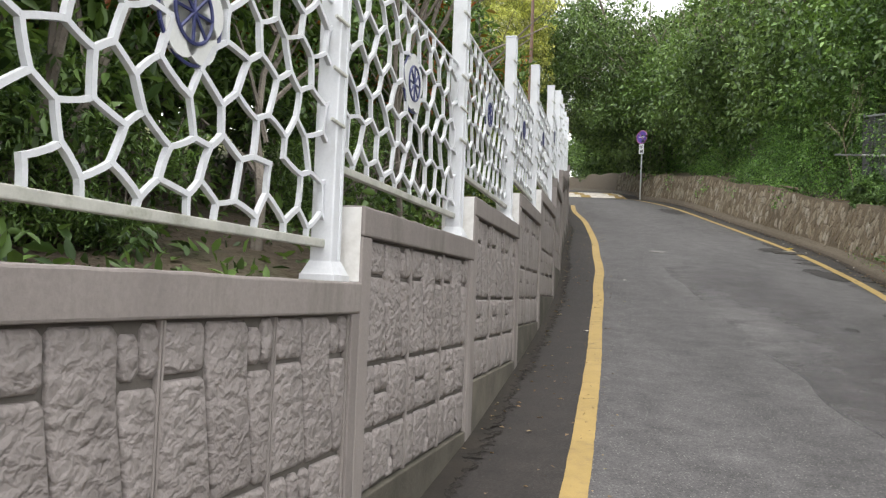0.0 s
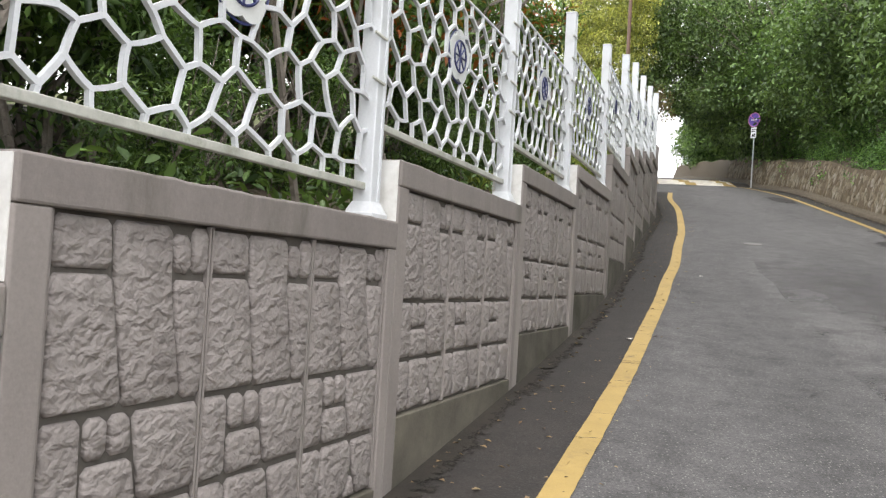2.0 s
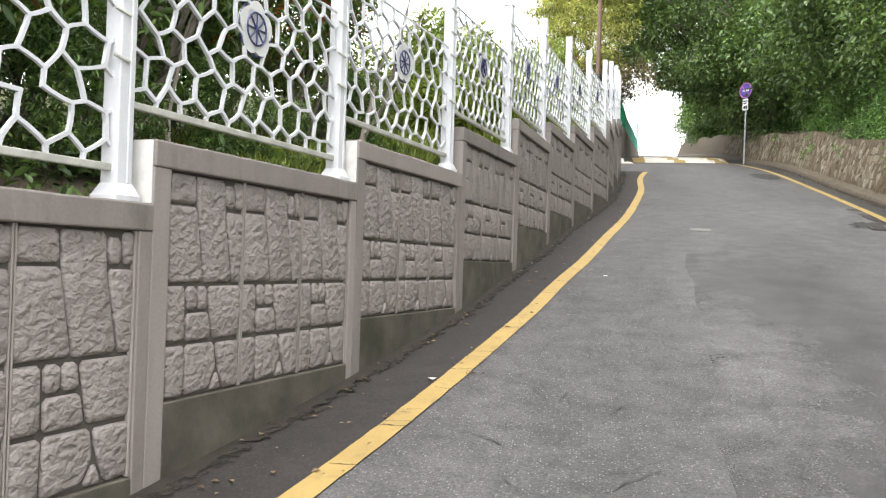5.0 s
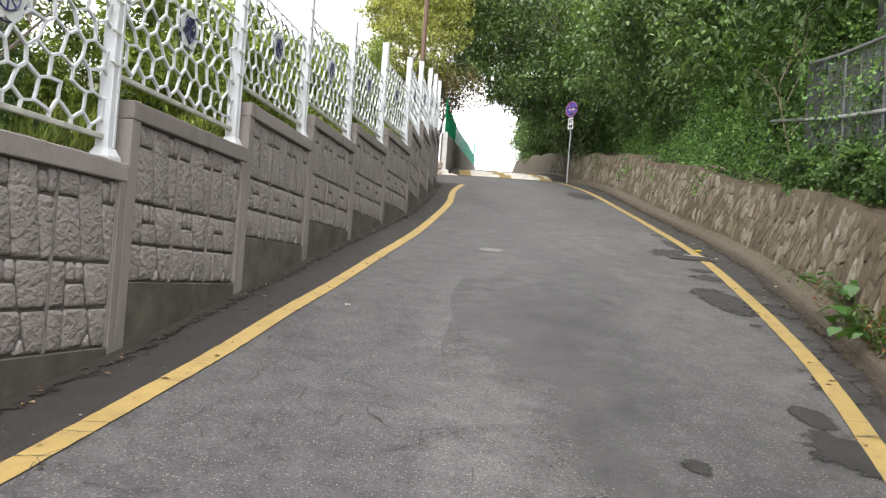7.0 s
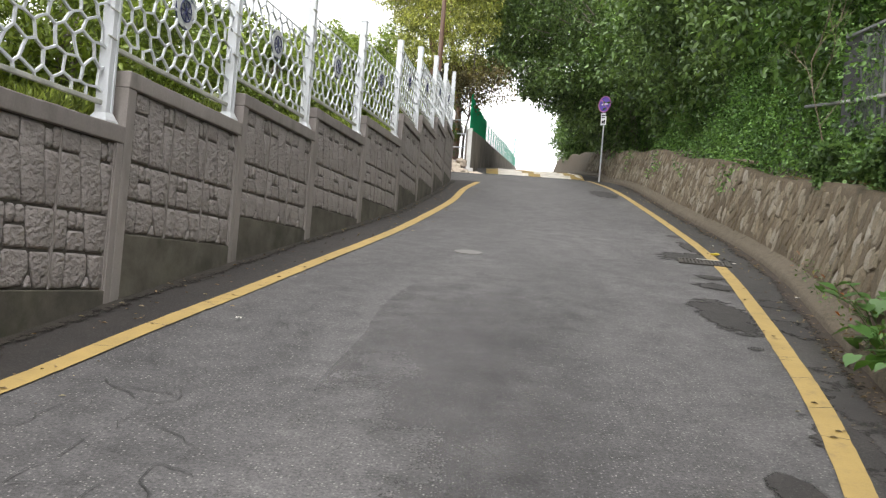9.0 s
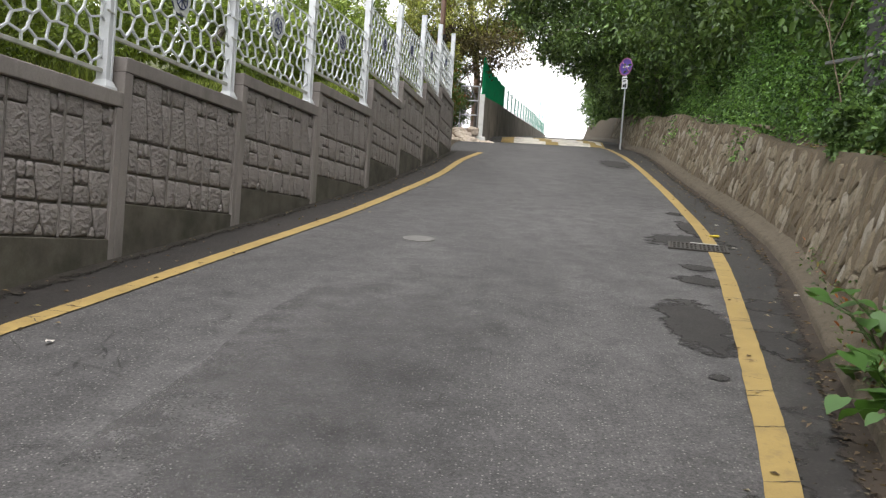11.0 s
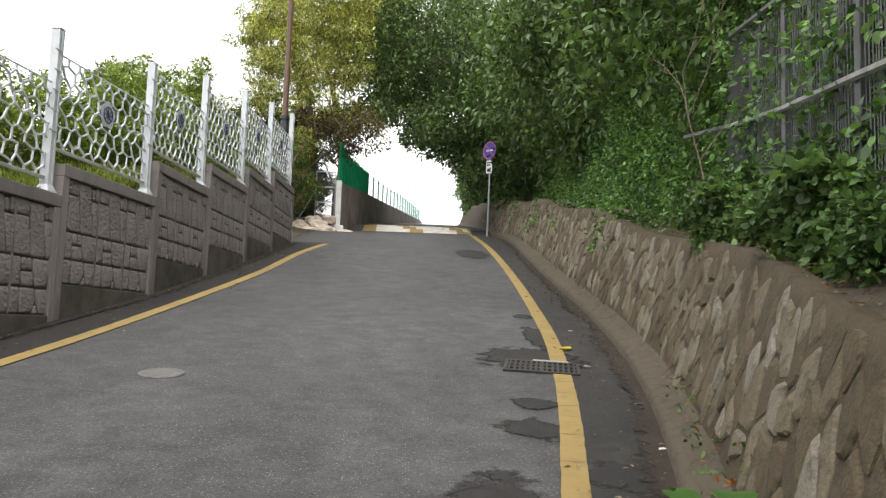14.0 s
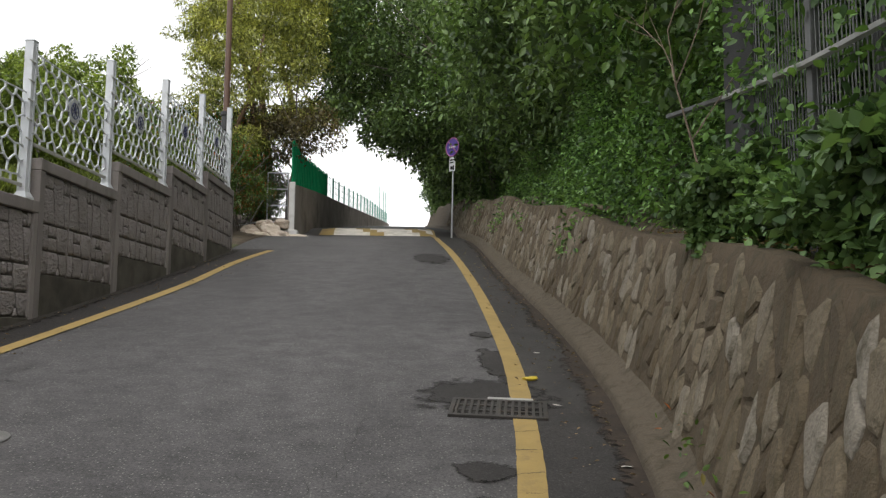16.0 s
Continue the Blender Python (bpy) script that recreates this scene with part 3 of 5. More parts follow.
        v.co.z += top * (0.006 * noise.noise((v.co.x * 3, v.co.y * 6, seed)) + 0.004 * noise.noise((v.co.x * 17, v.co.y * 9, seed)))
        v.co.y += 0.004 * noise.noise((v.co.x * 6, v.co.z * 8, seed + 9)) * top
    return bm


def bay_matrix(i):
    (x0, y0), (x1, y1) = PILLARS[i], PILLARS[i + 1]
    a = math.atan2(y1 - y0, x1 - x0)
    return Matrix.Translation((x0, y0, COPING[i])) @ Matrix.Rotation(a, 4, "Z"), math.hypot(x1 - x0, y1 - y0)


for i in range(len(PILLARS) - 1):
    m, length = bay_matrix(i)
    body = part("wall_bay", bay_body(length - 0.002), M_CONC, wall_left)
    body.matrix_basis = m
    rec = part("panel_recess", bay_recess(length - 0.002), M_JOINT_SHADE, body)
    part("panel_seam", bay_seams(length - 0.002), M_CONC, body)
    part("base_course", bay_base(length - 0.002), M_BASE, body, "mossy stained concrete base")
    if i and PILLARS[i][1] < 9:
        bm = bmesh.new()
        box(bm, -0.0035, 0.0005, 0.012, 0.218, COPING[i - 1] - COPING[i] + 0.004, -0.006)
        part("painted_end", bm, M_PAINTED, body, "white painted step face")
    cop = part("coping", coping_bar(length - 0.003, i * 1.7), M_COPING, body, "weathered concrete coping")
    for k in range(3):
        for me in STONES:
            st = part("stone", me, M_STONE, body)
            st.matrix_basis = Matrix.Translation((0.134 + (0.592 * k + 0.008) * (length - 0.219) / 1.755, 0.03, -COPING_H - 0.012)) @ Matrix.Diagonal(((length - 0.219) / 1.755 * 0.970, 1, 1, 1))

# ---- white lattice fence on the wall ----
POST_AT, POST_IN = 0.113, 0.11


def rods(lines):
    """Round cast bars along lists of points: (points, radius) each."""
    verts, faces, sides = [], [], 4
    for pts, r in lines:
        base = len(verts)
        for i, p in enumerate(pts):
            d = (pts[min(i + 1, len(pts) - 1)] - pts[max(i - 1, 0)]).normalized()
            across = Vector((-d.z, 0, d.x))
            for k in range(sides):
                a = 2 * math.pi * (k + 0.5) / sides
                verts.append(p + across * (1.32 * r * math.cos(a)) + Vector((0, 1.5 * r * math.sin(a), 0)))
        for i in range(len(pts) - 1):
            for k in range(sides):
                a, b = base + i * sides + k, base + i * sides + (k + 1) % sides
                faces.append((a, b, b + sides, a + sides))
        faces += [tuple(base + k for k in range(sides)), tuple(base + (len(pts) - 1) * sides + k for k in reversed(range(sides)))]
    return verts, faces


def lattice_mesh(length, seed):
    """An uneven net of bent cast bars, with a gap for the medallion."""
    rnd = random.Random(seed)
    cols, rows = 20, 6
    w = length / cols
    z0, z1 = 0.150, 1.085
    h = (z1 - z0) / (rows + 0.1)
    nodes = {}
    for r in range(rows + 1):
        slip = rnd.uniform(-0.02, 0.02)
        for c in range(cols + 1):
            edge = c in (0, cols)
            up = (c + r) % 2
            x = c * w + (0 if edge else rnd.uniform(-0.027, 0.027) + slip)
            z = z0 + h * (r + 0.52) + (0.024 if up else -0.024) + (0 if edge else rnd.uniform(-0.024, 0.024))
            nodes[r, c] = Vector((min(max(x, 0), length), 0, min(z, z1)))
    links = []
    for r in range(rows):
        for c in range(cols):
            if rnd.random() > 0.035:
                links.append((nodes[r, c], nodes[r, c + 1]))
    for r in range(rows - 1):
        for c in range(1, cols):
            if (c + r) % 2:
                links.append((nodes[r, c], nodes[r + 1, c]))
    for c in range(1, cols):
        if c % 2 == 0:
            p = nodes[0, c]
            links.append((Vector((p.x + rnd.uniform(-0.014, 0.014), 0, 0.145)), p))
        if (c + rows - 1) % 2:
            p = nodes[rows - 1, c]
            links.append((p, Vector((p.x, 0, z1))))
    centre = Vector((length / 2, 0, 0.73))
    lines = []
    for p, q in links:
        d = q - p
        if ((p + q) / 2 - centre).length < 0.12 or d.length < 0.01:
            continue
        side = Vector((-d.z, 0, d.x)) * rnd.uniform(-0.055, 0.055)
        e = d.normalized() * 0.006
        lines.append(([p - e, p + d * 0.3 + side * 0.8, p + d * 0.7 + side * 0.9, q + e], rnd.uniform(0.0078, 0.0094)))
    verts, faces = rods(lines)
    return mesh_of("lattice", verts, faces, M_WHITE)


SPAN = 1.985 - 0.096
LATTICES = [lattice_mesh(SPAN, 5), lattice_mesh(SPAN, 8)]


def rail_mesh(z0, z1, dep):
    bm = bmesh.new()
    box(bm, 0, SPAN, -dep, dep, z0, z1, 0.004)
    return bm


def medallion_disc():
    bm = bmesh.new()
    for a in range(5):
        t = radians(90 + 72 * a)
        tube(bm, (0.075 * math.cos(t), -0.009, 0.73 + 0.075 * math.sin(t)), (0.075 * math.cos(t), 0.009, 0.73 + 0.075 * math.sin(t)), 0.078, 0.078, 20)
    return bm


def ring(bm, r, thick, y, cz, sides=28):
    for k in range(sides):
        a, b = 2 * math.pi * k / sides, 2 * math.pi * (k + 1) / sides
        tube(bm, (r * math.cos(a), y, cz + r * math.sin(a)), (r * math.cos(b), y, cz + r * math.sin(b)), thick, thick, 5)


def medallion_marks():
    bm = bmesh.new()
    ring(bm, 0.148, 0.006, 0.0, 0.73)
    for y in (-0.011, 0.011):
        ring(bm, 0.088, 0.006, y, 0.73)
        for a in range(8):
            t = radians(45 * a)
            tube(bm, (0.0, y, 0.73), (0.088 * math.cos(t), y, 0.73 + 0.088 * math.sin(t)), 0.0055, 0.0055, 5)
    return bm


def fence_panel():
    p = tagged(new("lattice_fence"), "white cast-metal honeycomb fence section with a round medallion", "fence", "fence along the wall")
    part("lattice", LATTICES[0], M_WHITE, p)
    part("bottom_rail", rail_mesh(0.128, 0.160, 0.016), M_RAIL, p, "stained grey-white rail")
    part("top_rail", rail_mesh(1.080, 1.096, 0.007), M_WHITE, p)
    d = part("medallion", medallion_disc(), M_DISC, p, "pale disc with scalloped edge")
    d.location.x = SPAN / 2
    k = part("medallion_emblem", medallion_marks(), M_BLUE, p, "dark blue wheel-shaped outline")
    k.location.x = SPAN / 2
    return p


def fence_post():
    p = tagged(new("fence_post"), "white square metal fence post with a flared foot on the coping", "fence post", "fence along the wall")
    bm = bmesh.new()
    box(bm, -0.046, 0.046, -0.046, 0.046, 0.05, 1.63, 0.006)
    box(bm, 0.010, 0.020, -0.052, -0.040, 0.08, 1.61, 0.002)
    part("shaft", bm, M_WHITE, p)
    bm = bmesh.new()
    bmesh.ops.create_cone(bm, cap_ends=True, segments=4, radius1=0.098, radius2=0.066, depth=0.05, matrix=Matrix.Translation((0, 0, 0.052)) @ Matrix.Rotation(radians(45), 4, "Z"))
    box(bm, -0.074, 0.074, -0.074, 0.074, 0.0, 0.028, 0.004)
    part("foot", bm, M_WHITE, p)
    bm = bmesh.new()
    box(bm, -0.050, 0.050, -0.050, 0.050, 1.625, 1.642, 0.005)
    part("cap", bm, M_WHITE, p)
    for k in range(5):
        bm = bmesh.new()
        tube(bm, (-0.075, -0.035, 0.62 + 0.2 * k), (-0.005, -0.058, 0.60 + 0.2 * k), 0.008, 0.008, 6)
        part("clip", bm, M_RAIL, p, "small grey bracket")
    return p


panel0, post0 = fence_panel(), fence_post()
for i in range(len(PILLARS) - 1):
    m, length = bay_matrix(i)
    at = m @ Matrix.Translation((length - POST_AT, POST_IN, 0.0))
    if i == 0:
        post0.matrix_basis = at
    else:
        copy_thing(post0, at)
    pm = m @ Matrix.Translation((-POST_AT + 0.046, POST_IN, 0.0)) @ Matrix.Diagonal((length / 1.985, 1, 1, 1))
    if i == 0:
        panel0.matrix_basis = pm
    else:
        q = copy_thing(panel0, pm)
        if i % 2:
            for ch in q.children:
                if ch.name.startswith("lattice"):
                    ch.data = LATTICES[1]

# ---- stone retaining wall ----
BATTER = 0.34


def right_wall_point(y, v, out=0.0):
    """A place on the battered face: v metres above the kerb's back edge."""
    d = (kerb_x(y + 0.2) - kerb_x(y - 0.2)) / 0.4
    k = 1 / math.sqrt(1 + d * d)
    o = 0.20 + v * BATTER - out
    return Vector((kerb_x(y) + o * k, y - o * d * k, road_z(y) + 0.16 + v))


def wall_h(y):
    return 0.90 + 0.05 * math.sin(y * 0.9) + 0.10 * min(1, max(0, (y - 13) / 10))


def right_wall_mesh():
    ys, vs = frange(-14, 76, 0.12), [-0.2, 0.0, 0.12, 0.25, 0.37, 0.5, 0.62, 0.75, 0.88, 1.0]
    verts, faces = [], []
    for y in ys:
        h = wall_h(y)
        for v in vs:
            n = noise.noise((y * 2.3, v * 5, 4.0)) * 0.012
            verts.append(right_wall_point(y, v * h, n))
        top = right_wall_point(y, h, -0.12)
        verts.append(top + Vector((0, 0, 0.015 * noise.noise((y * 2, 0, 0)))))
        verts.append(right_wall_point(y, h, -0.4) + Vector((0.1, 0, -0.3)))
    w = len(vs) + 2
    for r in range(len(ys) - 1):
        for c in range(w - 1):
            faces.append((r * w + c, r * w + c + 1, (r + 1) * w + c + 1, (r + 1) * w + c))
    return mesh_of("wall_right", verts, faces, M_MORTAR, True)


wall_right = structure("wall_right", right_wall_mesh(), "retaining wall of pale split stones in brown mortar", "retaining wall")


def clip_cell(poly, n, d):
    """The part of a convex outline on the near side of a line."""
    out = []
    for i, p in enumerate(poly):
        q = poly[(i + 1) % len(poly)]
        a, b = p.dot(n) - d, q.dot(n) - d
        if a <= 0:
            out.append(p)
        if (a < 0) != (b < 0):
            out.append(p + (q - p) * (a / (a - b)))
    return out


TALL = 0.56


def rubble_cells(y0, y1, seed):
    """Upright split stones packed side by side: outlines in (along the wall, up the wall)."""
    rnd = random.Random(seed)
    sites, row = [], 0
    while row < 8:
        v, y = -0.04 + row * 0.165, y0 + (0.105 if row % 2 else 0.0)
        while y < y1:
            sites.append(Vector((y + rnd.uniform(-0.06, 0.06), (v + rnd.uniform(-0.055, 0.055)) * TALL)))
            y += 0.215 * rnd.uniform(0.8, 1.2)
        row += 1
    sites.sort(key=lambda p: p.x)
    cells = []
    for i, p in enumerate(sites):
        poly = [p + Vector(c) for c in ((-0.3, -0.3), (0.3, -0.3), (0.3, 0.3), (-0.3, 0.3))]
        for j in itertools.chain(range(i - 1, -1, -1), range(i + 1, len(sites))):
            q = sites[j]
            if abs(q.x - p.x) > 0.5:
                if j > i:
                    break
                continue
            n = q - p
            if 0 < n.length < 0.5:
                poly = clip_cell(poly, n, n.dot((p + q) / 2))
            if not poly:
                break
        if len(poly) < 3:
            continue
        pts = [Vector((a.x + 0.36 * a.y / TALL, a.y / TALL)) for a in poly]
        c = sum(pts, Vector((0, 0))) / len(pts)
        if 0.06 < c.y < wall_h(c.x) - 0.06 and rnd.random() > 0.05:
            cells.append((c, pts, rnd.uniform(0.80, 0.93), rnd.random()))
    return cells


def rubble_mesh(cell):
    """One stone: a chipped outline, set in the mortar, with a split face. Origin at its middle."""
    c, pts, fill, chance = cell
    rnd = random.Random(int(chance * 1e6))
    soft = []
    for i, p in enumerate(pts):
        q = pts[(i + 1) % len(pts)]
        if (q - p).length > 0.05:
            soft += [p.lerp(q, 0.16), p.lerp(q, 0.84)]
        else:
            soft.append(p.lerp(q, 0.5))
    k, out = len(soft), 0.006 + 0.020 * rnd.random()
    tilt = Vector((rnd.uniform(-0.09, 0.09), rnd.uniform(-0.06, 0.06)))
    limit = wall_h(c.x) - 0.02
    verts, mid = [], right_wall_point(c.x, c.y, 0.0)
    for s, o in ((fill + 0.05, -0.02), (fill, 0.3), (fill * 0.82, 1.0)):
        for p in soft:
            d = (p - c) * (s * rnd.uniform(0.965, 1.035))
            q = c + d
            face = o * out + (d.dot(tilt) + rnd.uniform(-0.003, 0.003) if o > 0.5 else 0.0) if o > 0 else o
            verts.append(right_wall_point(q.x, min(max(q.y, -0.02), limit), face) - mid)
    verts.append(right_wall_point(c.x + rnd.uniform(-0.02, 0.02), c.y + rnd.uniform(-0.03, 0.03), out * 1.15) - mid)
    faces = []
    for r in range(2):
        faces += [(r * k + i, (r + 1) * k + i, (r + 1) * k + (i + 1) % k, r * k + (i + 1) % k) for i in range(k)]
    faces += [(2 * k + i, 3 * k, 2 * k + (i + 1) % k) for i in range(k)]
    return mesh_of("stone", verts, faces, M_RUBBLE), mid


near, rest = rubble_cells(11.0, 25.6, 77), rubble_cells(-8.0, 10.9, 78) + rubble_cells(25.8, 47.0, 79)
near.sort(key=lambda cell: cell[0].x)
for cell in near[:300]:
    me, mid = rubble_mesh(cell)
    part("stone", me, M_RUBBLE, wall_right).location = mid
pieces = [rubble_mesh(cell) for cell in rest + near[300:]]


def joined(name, items, material):
    """Many small pieces in one mesh."""
    verts, faces = [], []
    for me, mid in items:
        base = len(verts)
        verts += [v.co + mid for v in me.vertices]
        faces += [tuple(base + i for i in p.vertices) for p in me.polygons]
        bpy.data.meshes.remove(me)
    return mesh_of(name, verts, faces, material)


tagged(part("stones", joined("stones", pieces, M_RUBBLE), M_RUBBLE, wall_right), kind="stuff")

# ---- road fittings ----
drain = tagged(new("drain_grate"), "dark cast-iron drain grate let into the asphalt across the yellow line", "drain grate")
drain.matrix_basis = Matrix.Translation((7.36, 17.14, road_z(17.14) + 0.004)) @ Matrix.Rotation(math.atan2(road_z(17.3) - road_z(17.0), 0.3), 4, "X") @ Matrix.Rotation(radians(-10), 4, "Z") @ Matrix.Diagonal((0.82, 1.12, 1, 1))
bm = bmesh.new()
# Solid block; its black top paints the darkness between the bars.
box(bm, -0.36, 0.36, -0.17, 0.17, -0.2, 0.001)
part("pit", bm, M_PIT_SHADE, drain, "black block in place of the drain pit's shade")
bm = bmesh.new()
for x0, x1, y0, y1 in ((-0.36, 0.36, -0.19, -0.155), (-0.36, 0.36, 0.155, 0.19), (-0.38, -0.345, -0.19, 0.19), (0.345, 0.38, -0.19, 0.19), (-0.02, 0.02, -0.16, 0.16)):
    box(bm, x0, x1, y0, y1, -0.03, 0.016, 0.003)
part("grate_frame", bm, M_IRON, drain)
for k in range(12):
    x = -0.325 + 0.054 * k + (0.055 if k > 5 else 0)
    bm = bmesh.new()
    box(bm, x - 0.011, x + 0.011, -0.16, 0.16, -0.03, 0.014, 0.003)
    part("bar", bm, M_IRON, drain)
for y in (-0.055, 0.055):
    bm = bmesh.new()
    box(bm, -0.35, 0.35, y - 0.012, y + 0.012, -0.03, 0.012, 0.003)
    part("cross_bar", bm, M_IRON, drain)
bm = bmesh.new()
box(bm, -0.10, 0.27, 0.19, 0.235, 0.004, 0.016, 0.004)
part("edge_strip", bm, M_RAILGREY, drain, "pale strip along the grate's far edge")

lid = tagged(new("manhole_cover"), "worn pale round cover set in patched asphalt", "manhole cover")
lid.matrix_basis = Matrix.Translation((4.43, 16.52, road_z(16.52) + 0.006)) @ Matrix.Rotation(math.atan2(road_z(16.7) - road_z(16.3), 0.4), 4, "X")
bm = bmesh.new()
tube(bm, (0, 0, -0.03), (0, 0, 0.004), 0.17, 0.165, 28)
part("lid", bm, M_LID, lid)


def blot_mesh(name, cy, ry, lift, material):
    """A thin round film, one unit across its radius, that follows the road's slope."""
    verts, k, rings = [(0.0, 0.0, lift)], 64, [0.1 * i for i in range(1, 16)]
    for r in rings:
        verts += [(r * math.cos(2 * math.pi * i / k), r * math.sin(2 * math.pi * i / k), road_z(cy + ry * r * math.sin(2 * math.pi * i / k)) - road_z(cy) + lift) for i in range(k)]
    faces = [(0, 1 + i, 1 + (i + 1) % k) for i in range(k)]
    for r in range(len(rings) - 1):
        faces += [(1 + r * k + i, 1 + (r + 1) * k + i, 1 + (r + 1) * k + (i + 1) % k, 1 + r * k + (i + 1) % k) for i in range(k)]
    return mesh_of(name, verts, faces, material)


PATCHES = [(6.68, 13.85, 0.22, 0.66), (7.36, 14.53, 0.22, 0.22), (7.12, 13.48, 0.15, 0.34), (7.04, 15.35, 0.22, 0.22), (6.57, 12.73, 0.06, 0.05), (7.13, 12.74, 0.10, 0.06), (7.05, 12.31, 0.24, 0.08), (6.88, 11.6, 0.30, 0.42), (7.12, 15.98, 0.16, 0.15),
           (7.32, 17.45, 0.42, 0.46), (7.58, 19.8, 0.10, 0.14), (7.55, 18.5, 0.12, 0.60), (5.96, 10.28, 0.11, 0.20), (5.92, 9.7, 0.22, 0.32), (4.95, 9.37, 0.07, 0.09), (7.6, 27.5, 0.3, 0.9), (6.46, 10.95, 0.16, 0.36)]
for k, (x, y, rx, ry) in enumerate(PATCHES):
    ob = tagged(new("damp_patch", blot_mesh("damp_patch", y, ry * 1.7, 0.0070 + 0.00005 * k, M_WET)), "dark damp patch on the asphalt", "damp patch", "damp patches", "structure")
    ob.matrix_basis = Matrix.Translation((x, y, road_z(y))) @ Matrix.Diagonal((rx * 1.7, ry * 1.7, 1, 1))


# Two long, lighter tracts with soft broken edges.
for x, y, rx, ry in ((3.75, 9.3, 0.75, 3.4), (3.35, 4.2, 0.7, 2.2)):
    ob = tagged(new("worn_patch", blot_mesh("worn_patch", y, ry * 1.7, 0.0062, M_PALE)), "pale tract of the asphalt", "worn patch", "worn tracts", "structure")
    ob.matrix_basis = Matrix.Translation((x, y, road_z(y))) @ Matrix.Rotation(radians(-9), 4, "Z") @ Matrix.Diagonal((rx * 1.7, ry * 1.7, 1, 1))


def crack_mesh(name, pts, width, seed):
    rnd = random.Random(seed)
    left, right = [], []
    dense = []
    for (x0, y0), (x1, y1) in zip(pts, pts[1:]):
        n = max(2, int(math.hypot(x1 - x0, y1 - y0) / 0.07))
        dense += [(x0 + (x1 - x0) * i / n, y0 + (y1 - y0) * i / n) for i in range(n)]
    for i, (x, y) in enumerate(dense):
        x += rnd.gauss(0, 0.034)
        y += rnd.gauss(0, 0.034)
        w = width * rnd.uniform(0.15, 1.0)
        left.append((x - w, y, road_z(y) + 0.0105))
        right.append((x + w, y + w * 0.5, road_z(y + w * 0.5) + 0.0105))
    return ribbon(left, right, M_CRACK, name)


CRACKS = [[(2.6, 9.0), (3.0, 10.6), (3.2, 12.2), (3.45, 13.9)], [(2.2, 7.6), (2.75, 9.1), (3.4, 10.2)], [(3.7, 16.1), (4.1, 16.9), (4.6, 17.0), (5.2, 17.25)], [(3.6, 6.2), (3.7, 8.2), (3.9, 9.4)],
          [(2.3, 5.2), (3.1, 5.5), (4.4, 5.3)], [(5.0, 12.0), (5.5, 13.4), (5.9, 14.0)], [(3.0, 3.4), (3.4, 5.0), (3.2, 6.6)], [(3.2, 17.5), (3.9, 18.1), (4.2, 18.4)], [(4.2, 2.2), (4.0, 3.3), (4.3, 4.2), (4.15, 5.4)], [(3.9, 10.2), (4.3, 11.2), (4.25, 12.6), (4.6, 13.8)], [(4.4, 13.2), (5.1, 13.6), (5.6, 13.5)], [(5.0, 17.3), (5.7, 18.6), (6.1, 20.2), (6.3, 22.4)], [(3.5, 13.9), (3.7, 15.2), (3.66, 16.2)], [(5.9, 15.2), (6.4, 16.0), (6.5, 17.4)], [(2.9, 14.4), (3.6, 14.9), (4.1, 15.8)], [(2.2, 1.6), (2.6, 2.5), (3.5, 2.9)], [(5.2, 7.2), (5.4, 8.8), (5.9, 9.6)], [(1.5, 8.0), (1.9, 8.4), (2.0, 9.3), (2.4, 10.1)], [(6.1, 12.8), (7.2, 12.75), (7.6, 13.1)]]
for k, c in enumerate(CRACKS):
    tagged(new("road_crack", crack_mesh("road_crack%d" % k, c, 0.0032, k)), "thin dark crack in the asphalt", "crack", "cracks in the road", "structure")


def crack_web():
    rs = random.Random(91)
    verts, faces = [], []
    for _ in range(110):
        y = rs.uniform(6.5, 19.0)
        x = 2.55 + 0.15 * (y - 8) + rs.gauss(0, 0.32) if rs.random() < 0.6 else rs.uniform(left_line(y) + 0.2, right_line(y) - 0.3)
        a, w = rs.choice((0.25, 1.3, 1.6, 2.6)) + rs.gauss(0, 0.35), rs.uniform(0.0016, 0.0042)
        base, n = len(verts), rs.randrange(5, 13)
        for i in range(n):
            k = w * (0.3 + math.sin(math.pi * i / (n - 1))) * rs.uniform(0.4, 1.1)
            verts += [(x - k * math.sin(a), y + k * math.cos(a), road_z(y + k * math.cos(a)) + 0.0104), (x + k * math.sin(a), y - k * math.cos(a), road_z(y - k * math.cos(a)) + 0.0104)]
            a += rs.choice((-0.6, 0.6, 0.25, -0.25)) * rs.random() - 0.3 * math.sin(i * 2.1)
            x, y = x + 0.055 * math.cos(a), y + 0.055 * math.sin(a)
        faces += [(base + 2 * i, base + 2 * i + 1, base + 2 * i + 3, base + 2 * i + 2) for i in range(n - 1)]
    return mesh_of("hairline_cracks", verts, faces, M_CRACK)


def paint_cracks():
    rs = random.Random(17)
    verts, faces = [], []
    for edge, y0, y1, n in ((left_line, -1.0, 16.0, 34), (right_line, 8.0, 16.8, 22)):
        for _ in range(n):
            y, lean, base = rs.uniform(y0, y1), rs.uniform(-0.03, 0.03), len(verts)
            for i in range(8):
                u = -0.075 + 0.15 * i / 7
                yy, w = y + lean * i / 7 + rs.uniform(-0.006, 0.006), rs.uniform(0.0012, 0.0042)
                verts += [(edge(yy) + u, yy - w, road_z(yy - w) + 0.0112), (edge(yy) + u, yy + w, road_z(yy + w) + 0.0112)]
            a, b = sorted((rs.randrange(8), rs.randrange(8)))
            if b - a < 3:
                a, b = 0, 7
            faces += [(base + 2 * i, base + 2 * i + 2, base + 2 * i + 3, base + 2 * i + 1) for i in range(a, b)]
